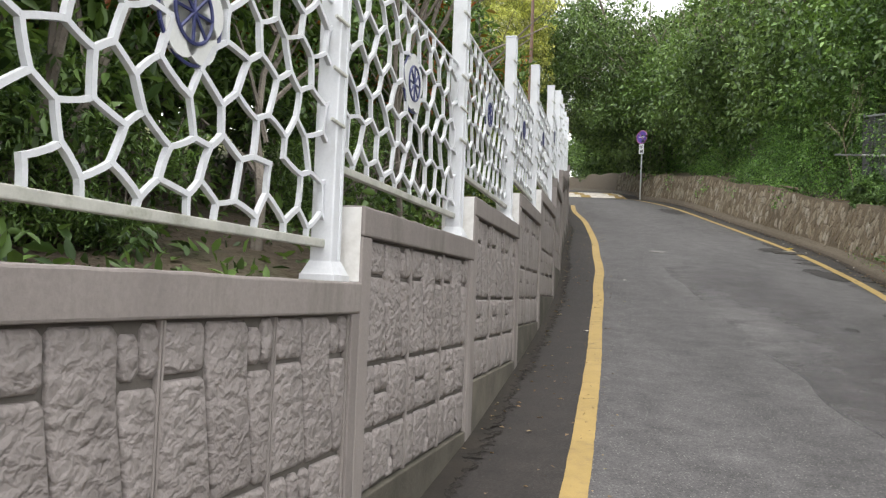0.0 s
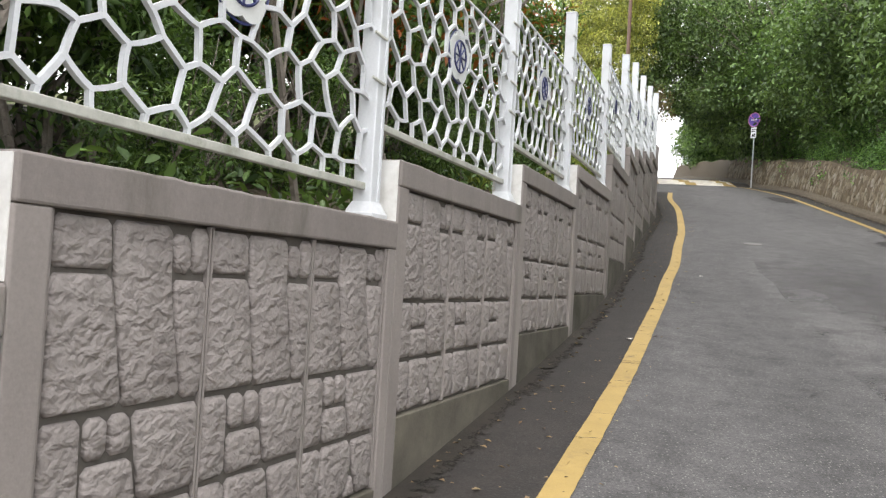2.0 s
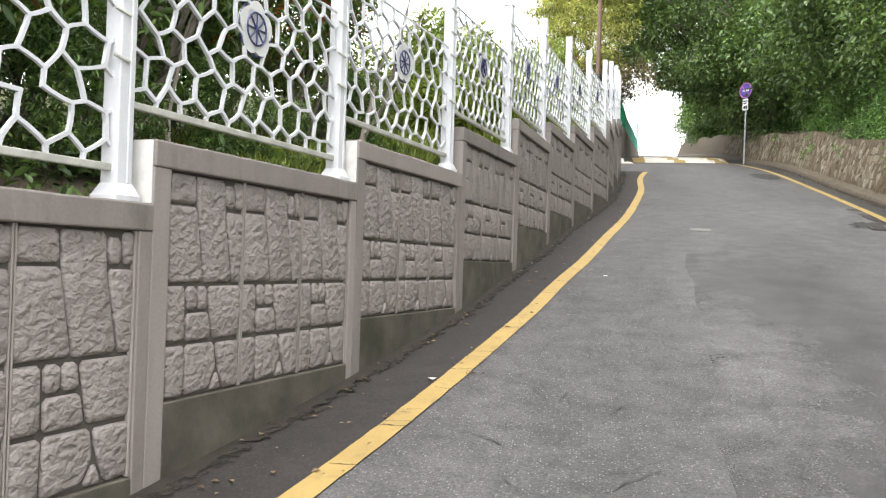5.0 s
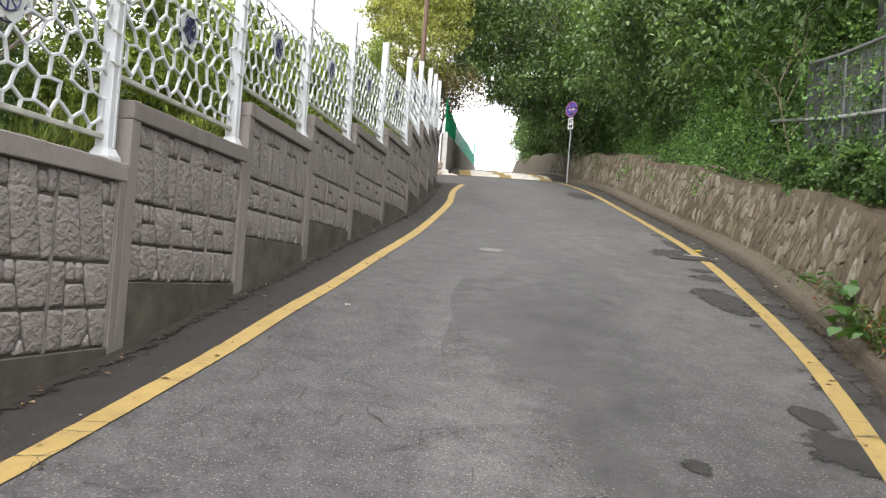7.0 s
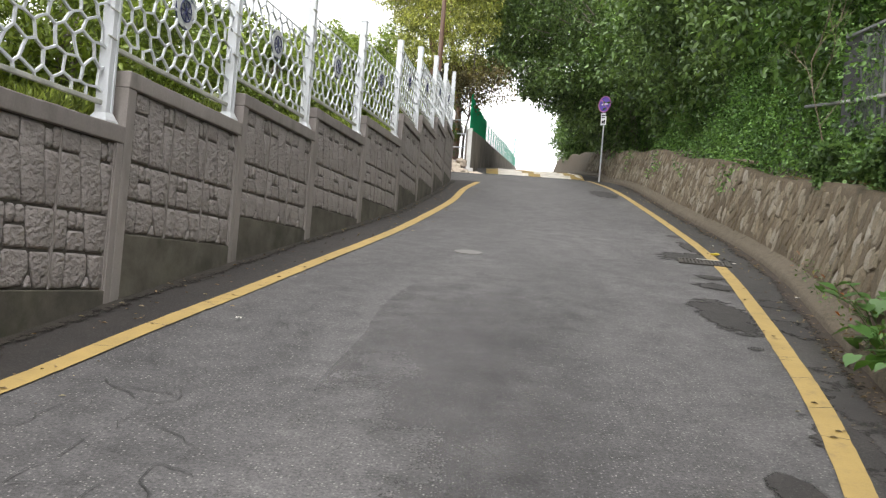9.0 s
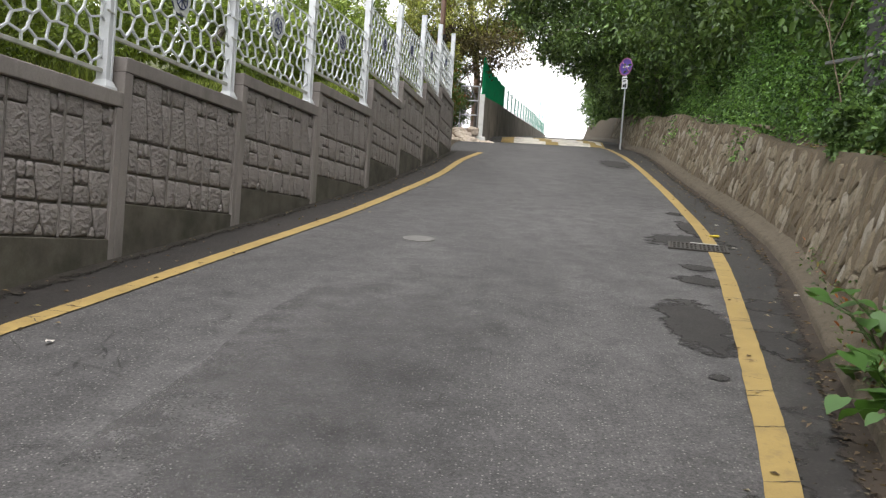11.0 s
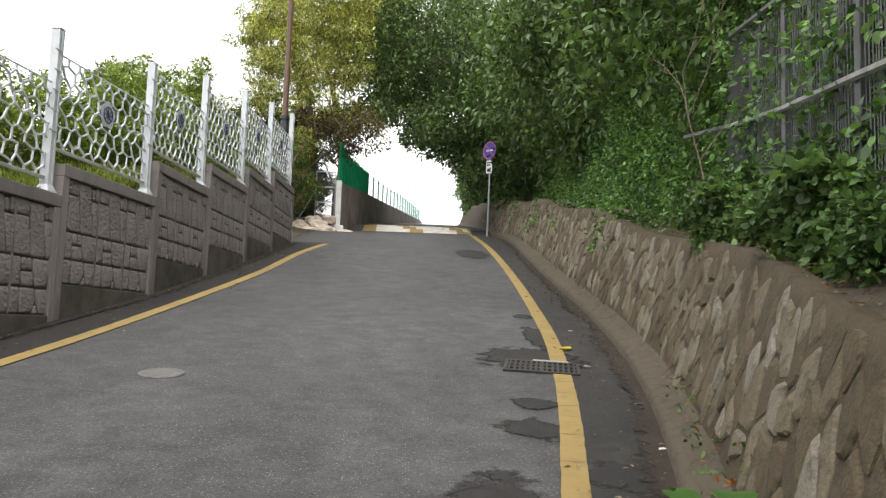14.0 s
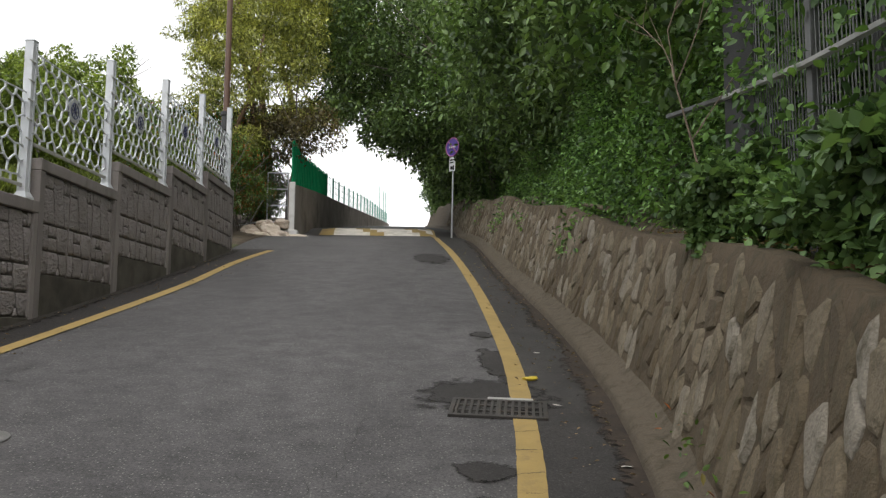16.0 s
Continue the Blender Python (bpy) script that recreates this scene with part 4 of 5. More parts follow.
    return mesh_of("paint_cracks", verts, faces, M_CRACK)


tagged(new("paint_cracks", paint_cracks()), "fine dark cracks across the yellow paint", "cracks", kind="stuff")
tagged(new("hairline_cracks", crack_web()), "fine jagged hairline cracks in the worn asphalt", "cracks", kind="stuff")


# speed hump at the top of the rise
def hump_mesh():
    verts, faces, n = [], [], 16
    for i in range(n + 1):
        x = 4.72 + (8.45 - 4.72) * i / n
        for j in range(9):
            u = j / 8
            y = 38.6 + 0.2 * (x - 4.7) / 3.7 + u * 1.9
            edge = min(1, i / 1.5, (n - i) / 1.5)
            verts.append((x, y, road_z(y) + 0.010 + 0.09 * math.sin(math.pi * u) ** 0.8 * edge))
    for i in range(n):
        for j in range(8):
            faces.append((i * 9 + j, (i + 1) * 9 + j, (i + 1) * 9 + j + 1, i * 9 + j + 1))
    me = mesh_of("surface", verts, faces, M_WHITE_LINE, True)
    me.materials.append(M_YELLOW)
    for p in me.polygons:
        i, j = divmod(p.index, 8)
        p.material_index = 1 if (i < 2 or (i + j // 2) % 7 in (0, 1)) else 0
    return me


hump = tagged(new("speed_hump"), "low speed hump with worn yellow and white paint across the road", "speed hump")
part("surface", hump_mesh(), M_WHITE_LINE, hump)

# no-parking sign
sign = tagged(new("road_sign"), "round violet-blue no-parking sign with a white plate on a grey pole", "road sign")
sign.matrix_basis = Matrix.Translation((8.95, 38.0, 6.40)) @ Matrix.Rotation(radians(-52), 4, "Z") @ Matrix.Rotation(radians(1.2), 4, "Y")
bm = bmesh.new()
tube(bm, (0, 0, -0.3), (0, 0, 3.12), 0.032, 0.030, 12)
part("pole", bm, M_STEEL, sign)
bm = bmesh.new()
tube(bm, (0, -0.038, 2.80), (0, -0.052, 2.80), 0.315, 0.315, 32)
disc = part("disc", bm, M_SIGN, sign, "violet-blue disc")
bm = bmesh.new()
ring(bm, 0.295, 0.022, -0.056, 2.80)
part("red_rim", bm, M_SIGNRED, disc, "faded red rim")
bm = bmesh.new()
tube(bm, (-0.19, -0.056, 2.99), (0.19, -0.056, 2.61), 0.020, 0.020, 6)
part("red_band", bm, M_SIGNRED, disc, "faded red slash")
for k in range(4):
    bm = bmesh.new()
    box(bm, -0.15 + 0.08 * k, -0.095 + 0.08 * k, -0.058, -0.054, 2.77, 2.83)
    part("lettering", bm, M_SIGNWHITE, disc, "white lettering bar")
bm = bmesh.new()
box(bm, -0.14, 0.14, -0.05, -0.038, 2.02, 2.47, 0.006)
plate = part("plate", bm, M_SIGNWHITE, sign, "white plate")
for x0, x1, z0, z1 in ((-0.10, 0.10, 2.36, 2.40), (-0.10, 0.06, 2.28, 2.32), (-0.08, 0.02, 2.08, 2.18), (0.03, 0.09, 2.06, 2.20)):
    bm = bmesh.new()
    box(bm, x0, x1, -0.054, -0.051, z0, z1)
    part("lettering", bm, M_BLACK, plate, "dark lettering bar")

# lamp pole
lamp = tagged(new("street_lamp"), "tall brown metal lamp pole with a dark collar", "street lamp")
lamp.matrix_basis = Matrix.Translation((3.05, 31.0, road_z(31.0) - 0.1))
bm = bmesh.new()
tube(bm, (0, 0, 3.0), (0, 0, 8.6), 0.072, 0.058, 14)
part("pole", bm, M_BROWN, lamp)
bm = bmesh.new()
tube(bm, (0, 0, 0), (0, 0, 0.35), 0.17, 0.15, 14)
tube(bm, (0, 0, 0.35), (0, 0, 2.75), 0.105, 0.10, 14)
tube(bm, (0, 0, 2.70), (0, 0, 2.80), 0.135, 0.135, 14)
tube(bm, (0, 0, 2.80), (0, 0, 3.05), 0.115, 0.085, 14)
tube(bm, (0, 0, 3.05), (0, 0, 3.13), 0.125, 0.12, 14)
part("base", bm, M_BLACK, lamp, "black fluted lower shaft")
bm = bmesh.new()
tube(bm, (0, 0, 8.5), (0.9, -0.2, 8.75), 0.04, 0.035, 10)
part("arm", bm, M_BROWN, lamp)
bm = bmesh.new()
box(bm, 0.75, 1.35, -0.32, -0.10, 8.68, 8.82, 0.04)
part("head", bm, M_BLACK, lamp)

# gate, white gate post, side wall with green panels
gate_post = tagged(new("gate_post"), "white painted square concrete gate post", "gate post")
bm = bmesh.new()
box(bm, 3.93, 4.10, 36.8, 36.98, 5.7, 7.75, 0.012)
part("shaft", bm, M_PAINTED, gate_post)
bm = bmesh.new()
box(bm, 3.82, 4.22, 36.62, 37.1, 5.6, 6.28, 0.03)
part("footing", bm, M_PAINTED, gate_post, "pale concrete footing")

side_curve = curve_of([(36.9, 4.07), (41.6, 4.46), (46.8, 4.88), (62, 6.13), (80, 7.6)])
side_top = curve_of([(36.9, 7.70), (41.6, 8.25), (46.8, 8.79), (62, 10.4), (80, 12.3)])
screen_top = curve_of([(36.9, 9.08), (38.5, 9.02), (41.6, 9.22), (46.8, 9.66), (62, 11.35), (80, 13.1)])


def side_wall_mesh():
    verts, faces, ys = [], [], frange(36.98, 80, 0.5)
    for y in ys:
        top = side_top(y)
        x = side_curve(y)
        verts += [(x, y, road_z(y) - 0.3), (x, y, top), (x - 0.2, y, top), (x - 0.2, y, road_z(y) - 0.3)]
    for r in range(len(ys) - 1):
        for c in range(3):
            faces.append((r * 4 + c, (r + 1) * 4 + c, (r + 1) * 4 + c + 1, r * 4 + c + 1))
    faces += [(0, 1, 2, 3)]
    return mesh_of("wall_far", verts, faces, M_DARKWALL)


structure("wall_far", side_wall_mesh(), "dark stained rendered wall curving over the crest", "wall")
green = tagged(new("screen_fence"), "green screen of upright metal boards on top of the rendered wall", "screen fence")
for k in range(46):
    y0, y1 = 36.95 + 0.16 * k, 36.95 + 0.16 * k + 0.15
    zt = side_top(y0) - 0.02
    h = screen_top(y0) - zt + 0.05 * math.sin(k * 2.3)
    bm = bmesh.new()
    vs = [bm.verts.new((side_curve(y) - 0.10 + o + (0.02 if k % 2 else 0.0), y, z)) for y, z, o in
          [(a, b, c) for c in (0.0, 0.022) for a, b in ((y0, zt), (y1, zt), (y1, zt + h - 0.03), ((y0 + y1) / 2, zt + h), (y0, zt + h - 0.03))]]
    bm.faces.new(vs[:5])
    bm.faces.new(vs[9:4:-1])
    for e in range(5):
        bm.faces.new((vs[e], vs[5 + e], vs[5 + (e + 1) % 5], vs[(e + 1) % 5]))
    bmesh.ops.recalc_face_normals(bm, faces=bm.faces)
    part("board", bm, M_GREEN, green)
wire = tagged(new("wire_fence"), "thin green wire fence with slim posts on the rendered wall", "wire fence")
for k in range(19):
    y = 44.4 + 1.9 * k
    bm = bmesh.new()
    tube(bm, (side_curve(y) - 0.1, y, side_top(y) - 0.1), (side_curve(y) - 0.1, y, screen_top(y) + 0.06 + (1.5 if k in (14, 16, 17) else 0)), 0.035, 0.035, 6)
    part("post", bm, M_GREENWIRE, wire)
for u in (0.05, 0.35, 0.65, 0.95):
    bm = bmesh.new()
    for k in range(18):
        p, q = (Vector((side_curve(y) - 0.1, y, side_top(y) + u * (screen_top(y) - side_top(y)))) for y in (44.4 + 1.9 * k, 46.3 + 1.9 * k))
        tube(bm, p, q, 0.012, 0.012, 5)
    part("rail", bm, M_GREENWIRE, wire)
for k in range(70):
    y = 44.6 + 0.48 * k
    bm = bmesh.new()
    tube(bm, (side_curve(y) - 0.1, y, side_top(y) - 0.05), (side_curve(y) - 0.1, y, screen_top(y)), 0.010, 0.010, 4)
    part("wire", bm, M_GREENWIRE, wire)

gate = tagged(new("mesh_gate"), "rusty pipe-framed wire mesh gate leaf standing ajar", "gate")
gate.matrix_basis = Matrix.Translation((3.88, 37.0, 6.55)) @ Matrix.Rotation(radians(176), 4, "Z")
GW, GH = 0.62, 1.5
for name, a, b in (("stile", (0, 0, 0), (0, 0, GH)), ("stile", (GW, 0, 0), (GW, 0, GH)), ("frame_rail", (0, 0, 0), (GW, 0, 0)), ("frame_rail", (0, 0, GH), (GW, 0, GH)), ("frame_rail", (0, 0, 0.5), (GW, 0, 0.5)), ("frame_rail", (0, 0, 1.0), (GW, 0, 1.0)),
                   ("brace", (GW, 0, 0.9), (GW + 0.55, 0, -0.1)), ("brace", (GW - 0.1, 0, 0.05), (GW + 0.9, 0, -0.12))):
    bm = bmesh.new()
    tube(bm, a, b, 0.022, 0.022, 8)
    part(name, bm, M_STEEL, gate)
bm = bmesh.new()
for k in range(13):
    for s in (-1, 1):
        x = GW * k / 12
        tube(bm, (x, 0, 0), (min(max(x + s * 0.9, 0), GW), 0, min(1.5, abs((min(max(x + s * 0.9, 0), GW) - x)) * 1.66)), 0.003, 0.003, 3)
        tube(bm, (x, 0, GH), (min(max(x + s * 0.9, 0), GW), 0, GH - min(1.5, abs((min(max(x + s * 0.9, 0), GW) - x)) * 1.66)), 0.003, 0.003, 3)
part("wire_mesh", bm, M_SLAT, gate)


def boulder_mesh(seed, r):
    bm = bmesh.new()
    bmesh.ops.create_icosphere(bm, subdivisions=3, radius=1.0)
    for v in bm.verts:
        c = v.co.copy()
        n = noise.noise(c * 1.3 + Vector((seed, 0, 0))) * 0.45 + noise.noise(c * 3.2 + Vector((0, seed, 0))) * 0.16
        v.co = Vector((c.x * r[0], c.y * r[1], c.z * r[2])) * (1 + n)
    for f in bm.faces:
        f.smooth = False
    return bm


for k, (x, y, z, r) in enumerate([(3.55, 36.2, 6.12, (0.34, 0.3, 0.24)), (3.0, 36.2, 5.98, (0.34, 0.3, 0.26)), (3.8, 35.9, 5.98, (0.3, 0.25, 0.16)), (3.25, 35.9, 5.88, (0.32, 0.25, 0.24)), (3.35, 36.4, 6.35, (0.30, 0.25, 0.17)), (3.75, 36.5, 6.42, (0.22, 0.2, 0.16)), (2.85, 36.4, 6.22, (0.24, 0.2, 0.15)), (4.25, 36.1, 5.98, (0.35, 0.3, 0.10))]):
    ob = part("boulder", boulder_mesh(k * 3.1, r), M_BOULDER, None)
    ob.location = (x, y, z)
    tagged(ob, "rough pale boulder in the bank below the gate", "boulder", "boulders below the gate")

# ---- fence and building above the stone wall ----
def bank_z(y, o):
    return road_z(y) + 1.05 + min(max(o - 0.8, 0), 9) * 0.30


metal_fence = tagged(new("bar_fence"), "tall dull grey fence of narrow vertical slats with pale rails", "metal fence")
FENCE_O = 0.98
FY = frange(4.8, 17.6, 1.6)
for y in FY:
    bm = bmesh.new()
    x = kerb_x(y) + FENCE_O
    box(bm, x - 0.03, x + 0.03, y - 0.03, y + 0.03, road_z(y) + 0.8, road_z(y) + 3.06, 0.006)
    part("post", bm, M_SLAT, metal_fence, "dull grey post")
for y0, y1 in zip(FY, FY[1:]):
    for h, r, mat in ((1.22, 0.022, M_SLAT), (2.16, 0.023, M_RAILGREY), (3.0, 0.026, M_SLAT)):
        bm = bmesh.new()
        tube(bm, (kerb_x(y0) + FENCE_O - 0.05, y0, road_z(y0) + h), (kerb_x(y1) + FENCE_O - 0.05, y1, road_z(y1) + h), r, r, 6)
        part("rail", bm, mat, metal_fence)
bm = bmesh.new()
for i in range(int((17.1 - 4.8) / 0.052)):
    y = 4.8 + 0.052 * i
    x, z = kerb_x(y) + FENCE_O, road_z(y)
    w = 0.0048 + 0.0012 * math.sin(i * 1.7)
    tube(bm, (x, y, z + 1.1), (x, y + 0.02 + 0.012 * math.sin(i), z + 2.98), w, w, 4)
bm2 = bmesh.new()
for y0 in (17.6,):
    tube(bm2, (kerb_x(y0) + FENCE_O - 0.05, y0, road_z(y0) + 2.16), (kerb_x(y0 + 1.6) + FENCE_O - 0.05, y0 + 1.6, road_z(y0 + 1.6) + 2.16), 0.026, 0.026, 6)
part("rail", bm2, M_SLAT, metal_fence)
slats = part("slats", bm, M_SLAT, metal_fence, "narrow grey slats")
tagged(slats, kind="stuff")
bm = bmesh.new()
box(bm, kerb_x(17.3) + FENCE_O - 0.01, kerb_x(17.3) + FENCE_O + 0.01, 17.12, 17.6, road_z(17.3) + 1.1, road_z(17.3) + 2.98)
part("end_sheet", bm, M_SHADEWALL, metal_fence, "plain grey end sheet")

building = tagged(new("building"), "plain grey rendered building behind the slatted fence, darkened for tree shade", "building")
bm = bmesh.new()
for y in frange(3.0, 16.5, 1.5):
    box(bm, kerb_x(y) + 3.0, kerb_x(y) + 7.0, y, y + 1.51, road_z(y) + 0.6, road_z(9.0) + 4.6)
part("wall", bm, M_SHADEWALL, building)
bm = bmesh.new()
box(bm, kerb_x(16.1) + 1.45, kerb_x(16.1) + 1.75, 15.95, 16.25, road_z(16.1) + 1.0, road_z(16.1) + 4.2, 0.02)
part("column", bm, M_SHADEWALL, building, "concrete column in the same darkened render")


# ---- plants ----
def leaf_arrays(pos, size, rng, aspect=0.5, droop=0.3, out=None):
    """Folded oval leaves with a pointed tip at the given places."""
    n = len(pos)
    d = rng.normal(size=(n, 3))
    if out is not None:
        d += out * 1.2
    d[:, 2] -= droop
    d /= np.linalg.norm(d, axis=1)[:, None] + 1e-9
    up = rng.normal(size=(n, 3)) * 0.5 + np.array([0, 0, 1.0])
    s = np.cross(d, up)
    s /= np.linalg.norm(s, axis=1)[:, None] + 1e-9
    nn = np.cross(s, d)
    L = (size * rng.uniform(0.65, 1.3, n))[:, None]
    W = L * aspect * 0.5
    tip = pos + d * L - nn * L * 0.10
    a1, b1 = (pos + d * L * 0.26 + k * s * W * 0.86 + nn * L * 0.07 for k in (1, -1))
    a2, b2 = (pos + d * L * 0.62 + k * s * W * 0.84 + nn * L * 0.04 for k in (1, -1))
    return np.stack([pos, a1, a2, tip, b2, b1], 1).reshape(-1, 3)


def leaves_mesh(name, verts, material, corners=6):
    """A mesh of leaves folded along the midrib, from the corners of each."""
    n, t = len(verts) // corners, corners - 2
    me = bpy.data.meshes.new(name)
    me.vertices.add(corners * n)
    me.vertices.foreach_set("co", verts.astype(np.float32).ravel())
    idx = np.arange(n)[:, None] * corners
    tris = np.concatenate([idx + np.array([[0, k + 1, k + 2]]) for k in range(t)], 1).reshape(-1)
    me.loops.add(3 * t * n)
    me.loops.foreach_set("vertex_index", tris.astype(np.int32))
    me.polygons.add(t * n)
    me.polygons.foreach_set("loop_start", np.arange(0, 3 * t * n, 3, dtype=np.int32))
    me.update(calc_edges=True)
    me.validate()
    me.materials.append(material)
    return me


def clump_points(rng, centres, radii, n, flat=0.75):
    """Points near the skins of many clumps."""
    k = rng.choice(len(centres), n, p=radii**2 / np.sum(radii**2))
    v = rng.normal(size=(n, 3))
    v /= np.linalg.norm(v, axis=1)[:, None]
    r = radii[k] * (1 - 0.45 * rng.random(n) ** 2.0) * (1 + 0.12 * rng.normal(size=n))
    off = v * r[:, None]
    off[:, 2] *= flat
    return centres[k] + off, v


def crown_mesh(name, seed, n, rx, rz, leaf, material, clumps=60, aspect=0.5, droop=0.3, low=-1.0, clump=0.26, shape="round", flat=0.75):
    """A crown of leaf clumps around the origin, rx wide and rz high, with gaps."""
    rng = np.random.default_rng(seed)
    c = []
    while len(c) < clumps:
        p = rng.uniform(-1, 1, 3)
        lim = 1.0 if shape == "round" else max(0.08, 0.95 * (1 - (p[2] + 1) / 2) ** 0.8)
        rr = math.hypot(p[0], p[1])
        ok = (np.linalg.norm(p) < 1 and np.linalg.norm(p) > 0.35) if shape == "round" else (rr < lim)
        if ok and p[2] > low:
            c.append(p)
    c = np.array(c) * np.array([rx, rx, rz])
    rad = rng.uniform(0.6, 1.25, clumps) * clump * rx
    pos, v = clump_points(rng, c, rad, n, flat)
    return leaves_mesh(name, leaf_arrays(pos, leaf, rng, aspect, droop, v * 0.5), material), c


def limb_bm(bm, rnd, p, d, length, r, depth):
    q = p
    segs = 4
    for s in range(segs):
        e = q + d * (length / segs)
        tube(bm, q, e, r * (1 - 0.16 * s), r * (1 - 0.16 * (s + 1)), 7 if r > 0.03 else 5, False)
        if depth and s >= 1:
            for _ in range(2 if s > 1 else 1):
                dd = (d + Vector((rnd.uniform(-1, 1), rnd.uniform(-1, 1), rnd.uniform(-0.1, 0.7))) * 0.9).normalized()
                limb_bm(bm, rnd, e, dd, length * rnd.uniform(0.45, 0.65), r * 0.5, depth - 1)
        q = e
        d = (d + Vector((rnd.uniform(-1, 1), rnd.uniform(-1, 1), rnd.uniform(-0.3, 0.5))) * 0.22).normalized()


def trunk_mesh(name, seed, height, r, material, depth=2, lean=(0, 0)):
    rnd = random.Random(seed)
    bm = bmesh.new()
    limb_bm(bm, rnd, Vector((0, 0, -0.4)), Vector((lean[0], lean[1], 1)).normalized(), height, r, depth)
    for f in bm.faces:
        f.smooth = True
    return bm


def tree_kind(seed, n, rx, rz, crown_at, trunk_h, r, leafmat, barkmat, leaf=0.12, label="", aspect=0.5, clumps=60, shape="round", droop=0.3, low=-1.0, clump=0.26, depth=2, name="tree", flat=0.75):
    t = tagged(new(name), label, "tree" if name != "shrub" else "shrub")
    part("trunk", trunk_mesh("trunk", seed, trunk_h, r, barkmat, depth), barkmat, t)
    me, _ = crown_mesh("crown", seed, n, rx, rz, leaf, leafmat, clumps, aspect, droop, low, clump, shape, flat)
    c = part("crown", me, leafmat, t)
    c.location.z = crown_at
    return t


def plant(kinds, places, group):
    """The first place of each kind takes the thing itself, the others copies."""
    used = set()
    for kind, x, y, z, s, a in places:
        m = Matrix.Translation((x, y, z)) @ Matrix.Rotation(a, 4, "Z") @ Matrix.Scale(s, 4)
        ob = kinds[kind]
        if kind in used:
            q = copy_thing(ob, m)
            q.matrix_basis = m
        else:
            used.add(kind)
            ob.matrix_basis = m
            q = ob
        tagged(q, group=group)


def spreading_tree(seed, y, foot, n):
    """A bank tree whose limbs reach over the road; its crown keeps clear of the space below."""
    t = tagged(new("tree"), "broad-leaved tree whose leafy limbs arch over the road", "tree")
    rs, rng = random.Random(seed), np.random.default_rng(seed)
    t.location = (kerb_x(y) + foot, y, bank_z(y, foot) - 0.2)
    low = curve_of([(4.4, 10.9), (5.0, 10.3), (5.6, 9.9), (6.2, 9.5), (6.7, 9.1), (7.3, 8.8), (8.2, 8.3), (9.0, 7.6), (12.0, 7.4)])
    c, rad = [], []
    while len(c) < 136:
        x, yy, z = rng.uniform(4.5, 10.5), y + rng.uniform(-1.6, 1.6), rng.uniform(6.5, 15.5)
        r = rng.uniform(0.28, 0.75)
        if z - 0.8 * r > low(x) + 0.25 * (yy - 40.0):
            c.append((x - t.location.x, yy - y, z - t.location.z))
            rad.append(r)
    c, rad = np.array(c), np.array(rad)
    bm = bmesh.new()
    limb_bm(bm, rs, Vector((0, 0, -0.4)), Vector((-0.12, 0.0, 1)).normalized(), 5.2, 0.15, 1)
    for k in range(0, 136, 8):
        p, q = Vector((-0.35, 0, 3.2 + 0.12 * (k % 5))), Vector(c[k])
        m = (p + q) * 0.5 + Vector((rs.uniform(-0.2, 0.2), rs.uniform(-0.3, 0.3), 0.35))
        tube(bm, p, m, 0.05, 0.032, 6, False)
        tube(bm, m, q, 0.032, 0.01, 5, False)
    part("trunk", bm, M_BARK, t)
    pos, v = clump_points(rng, c, rad, n)
    part("crown", leaves_mesh("crown", leaf_arrays(pos, 0.17, rng, 0.5, 0.35, v * 0.5), M_OAK), M_OAK, t)
    return t


for k, y in enumerate((40.4, 42.4, 44.6, 47.0)):
    tagged(spreading_tree(80 + k, y, 1.5 + 0.2 * (k % 2), 12000), group="trees on the bank")


def leaning_tree(seed):
    t = tagged(new("tree"), "broad-leaved tree leaning out over the road with open branches", "tree")
    bm = bmesh.new()
    limb_bm(bm, random.Random(seed), Vector((0, 0, -0.4)), Vector((-0.50, 0.05, 1)).normalized(), 6.5, 0.15, 2)
    part("trunk", bm, M_BARK, t)
    me, _ = crown_mesh("crown", seed, 12000, 2.7, 1.9, 0.15, M_OAK, 70, 0.5, 0.4, -1.0, 0.24)
    part("crown", me, M_OAK, t).location = (-3.3, 0.3, 6.2)
    return t


KINDS = {
    "lean": leaning_tree(15),
    "oak": tree_kind(1, 11000, 2.7, 3.0, 3.9, 4.6, 0.15, M_OAK, M_BARK, 0.16, "broad-leaved tree with a dense dull green crown", clumps=80),
    "oak2": tree_kind(2, 11000, 2.9, 2.7, 3.4, 4.2, 0.13, M_SHRUB, M_BARK, 0.15, "dark green broad-leaved tree leaning over the bank", clumps=85),
    "far": tree_kind(11, 7000, 2.8, 3.0, 3.6, 4.6, 0.15, M_OAK, M_BARK, 0.24, "broad-leaved tree far up the bank", clumps=70, depth=1),
    "far2": tree_kind(12, 7000, 2.8, 3.0, 3.4, 4.4, 0.15, M_SHRUB, M_BARK, 0.24, "dark broad-leaved tree far up the bank", clumps=70, depth=1),
    "lime": tree_kind(3, 6500, 1.5, 1.5, 2.6, 2.8, 0.06, M_LIME, M_BARK, 0.12, "slender young tree with sparse yellow-green leaves", clumps=40, clump=0.22),
    "conifer": tree_kind(4, 17000, 1.9, 4.4, 6.6, 9.0, 0.13, M_CONIFER, M_BARK_RED, 0.15, "tall conifer with brownish green hanging sprays", clumps=120, droop=0.45, aspect=0.3, clump=0.27, depth=0, low=-0.85, flat=0.3),
}
rnd = random.Random(5)
places = []
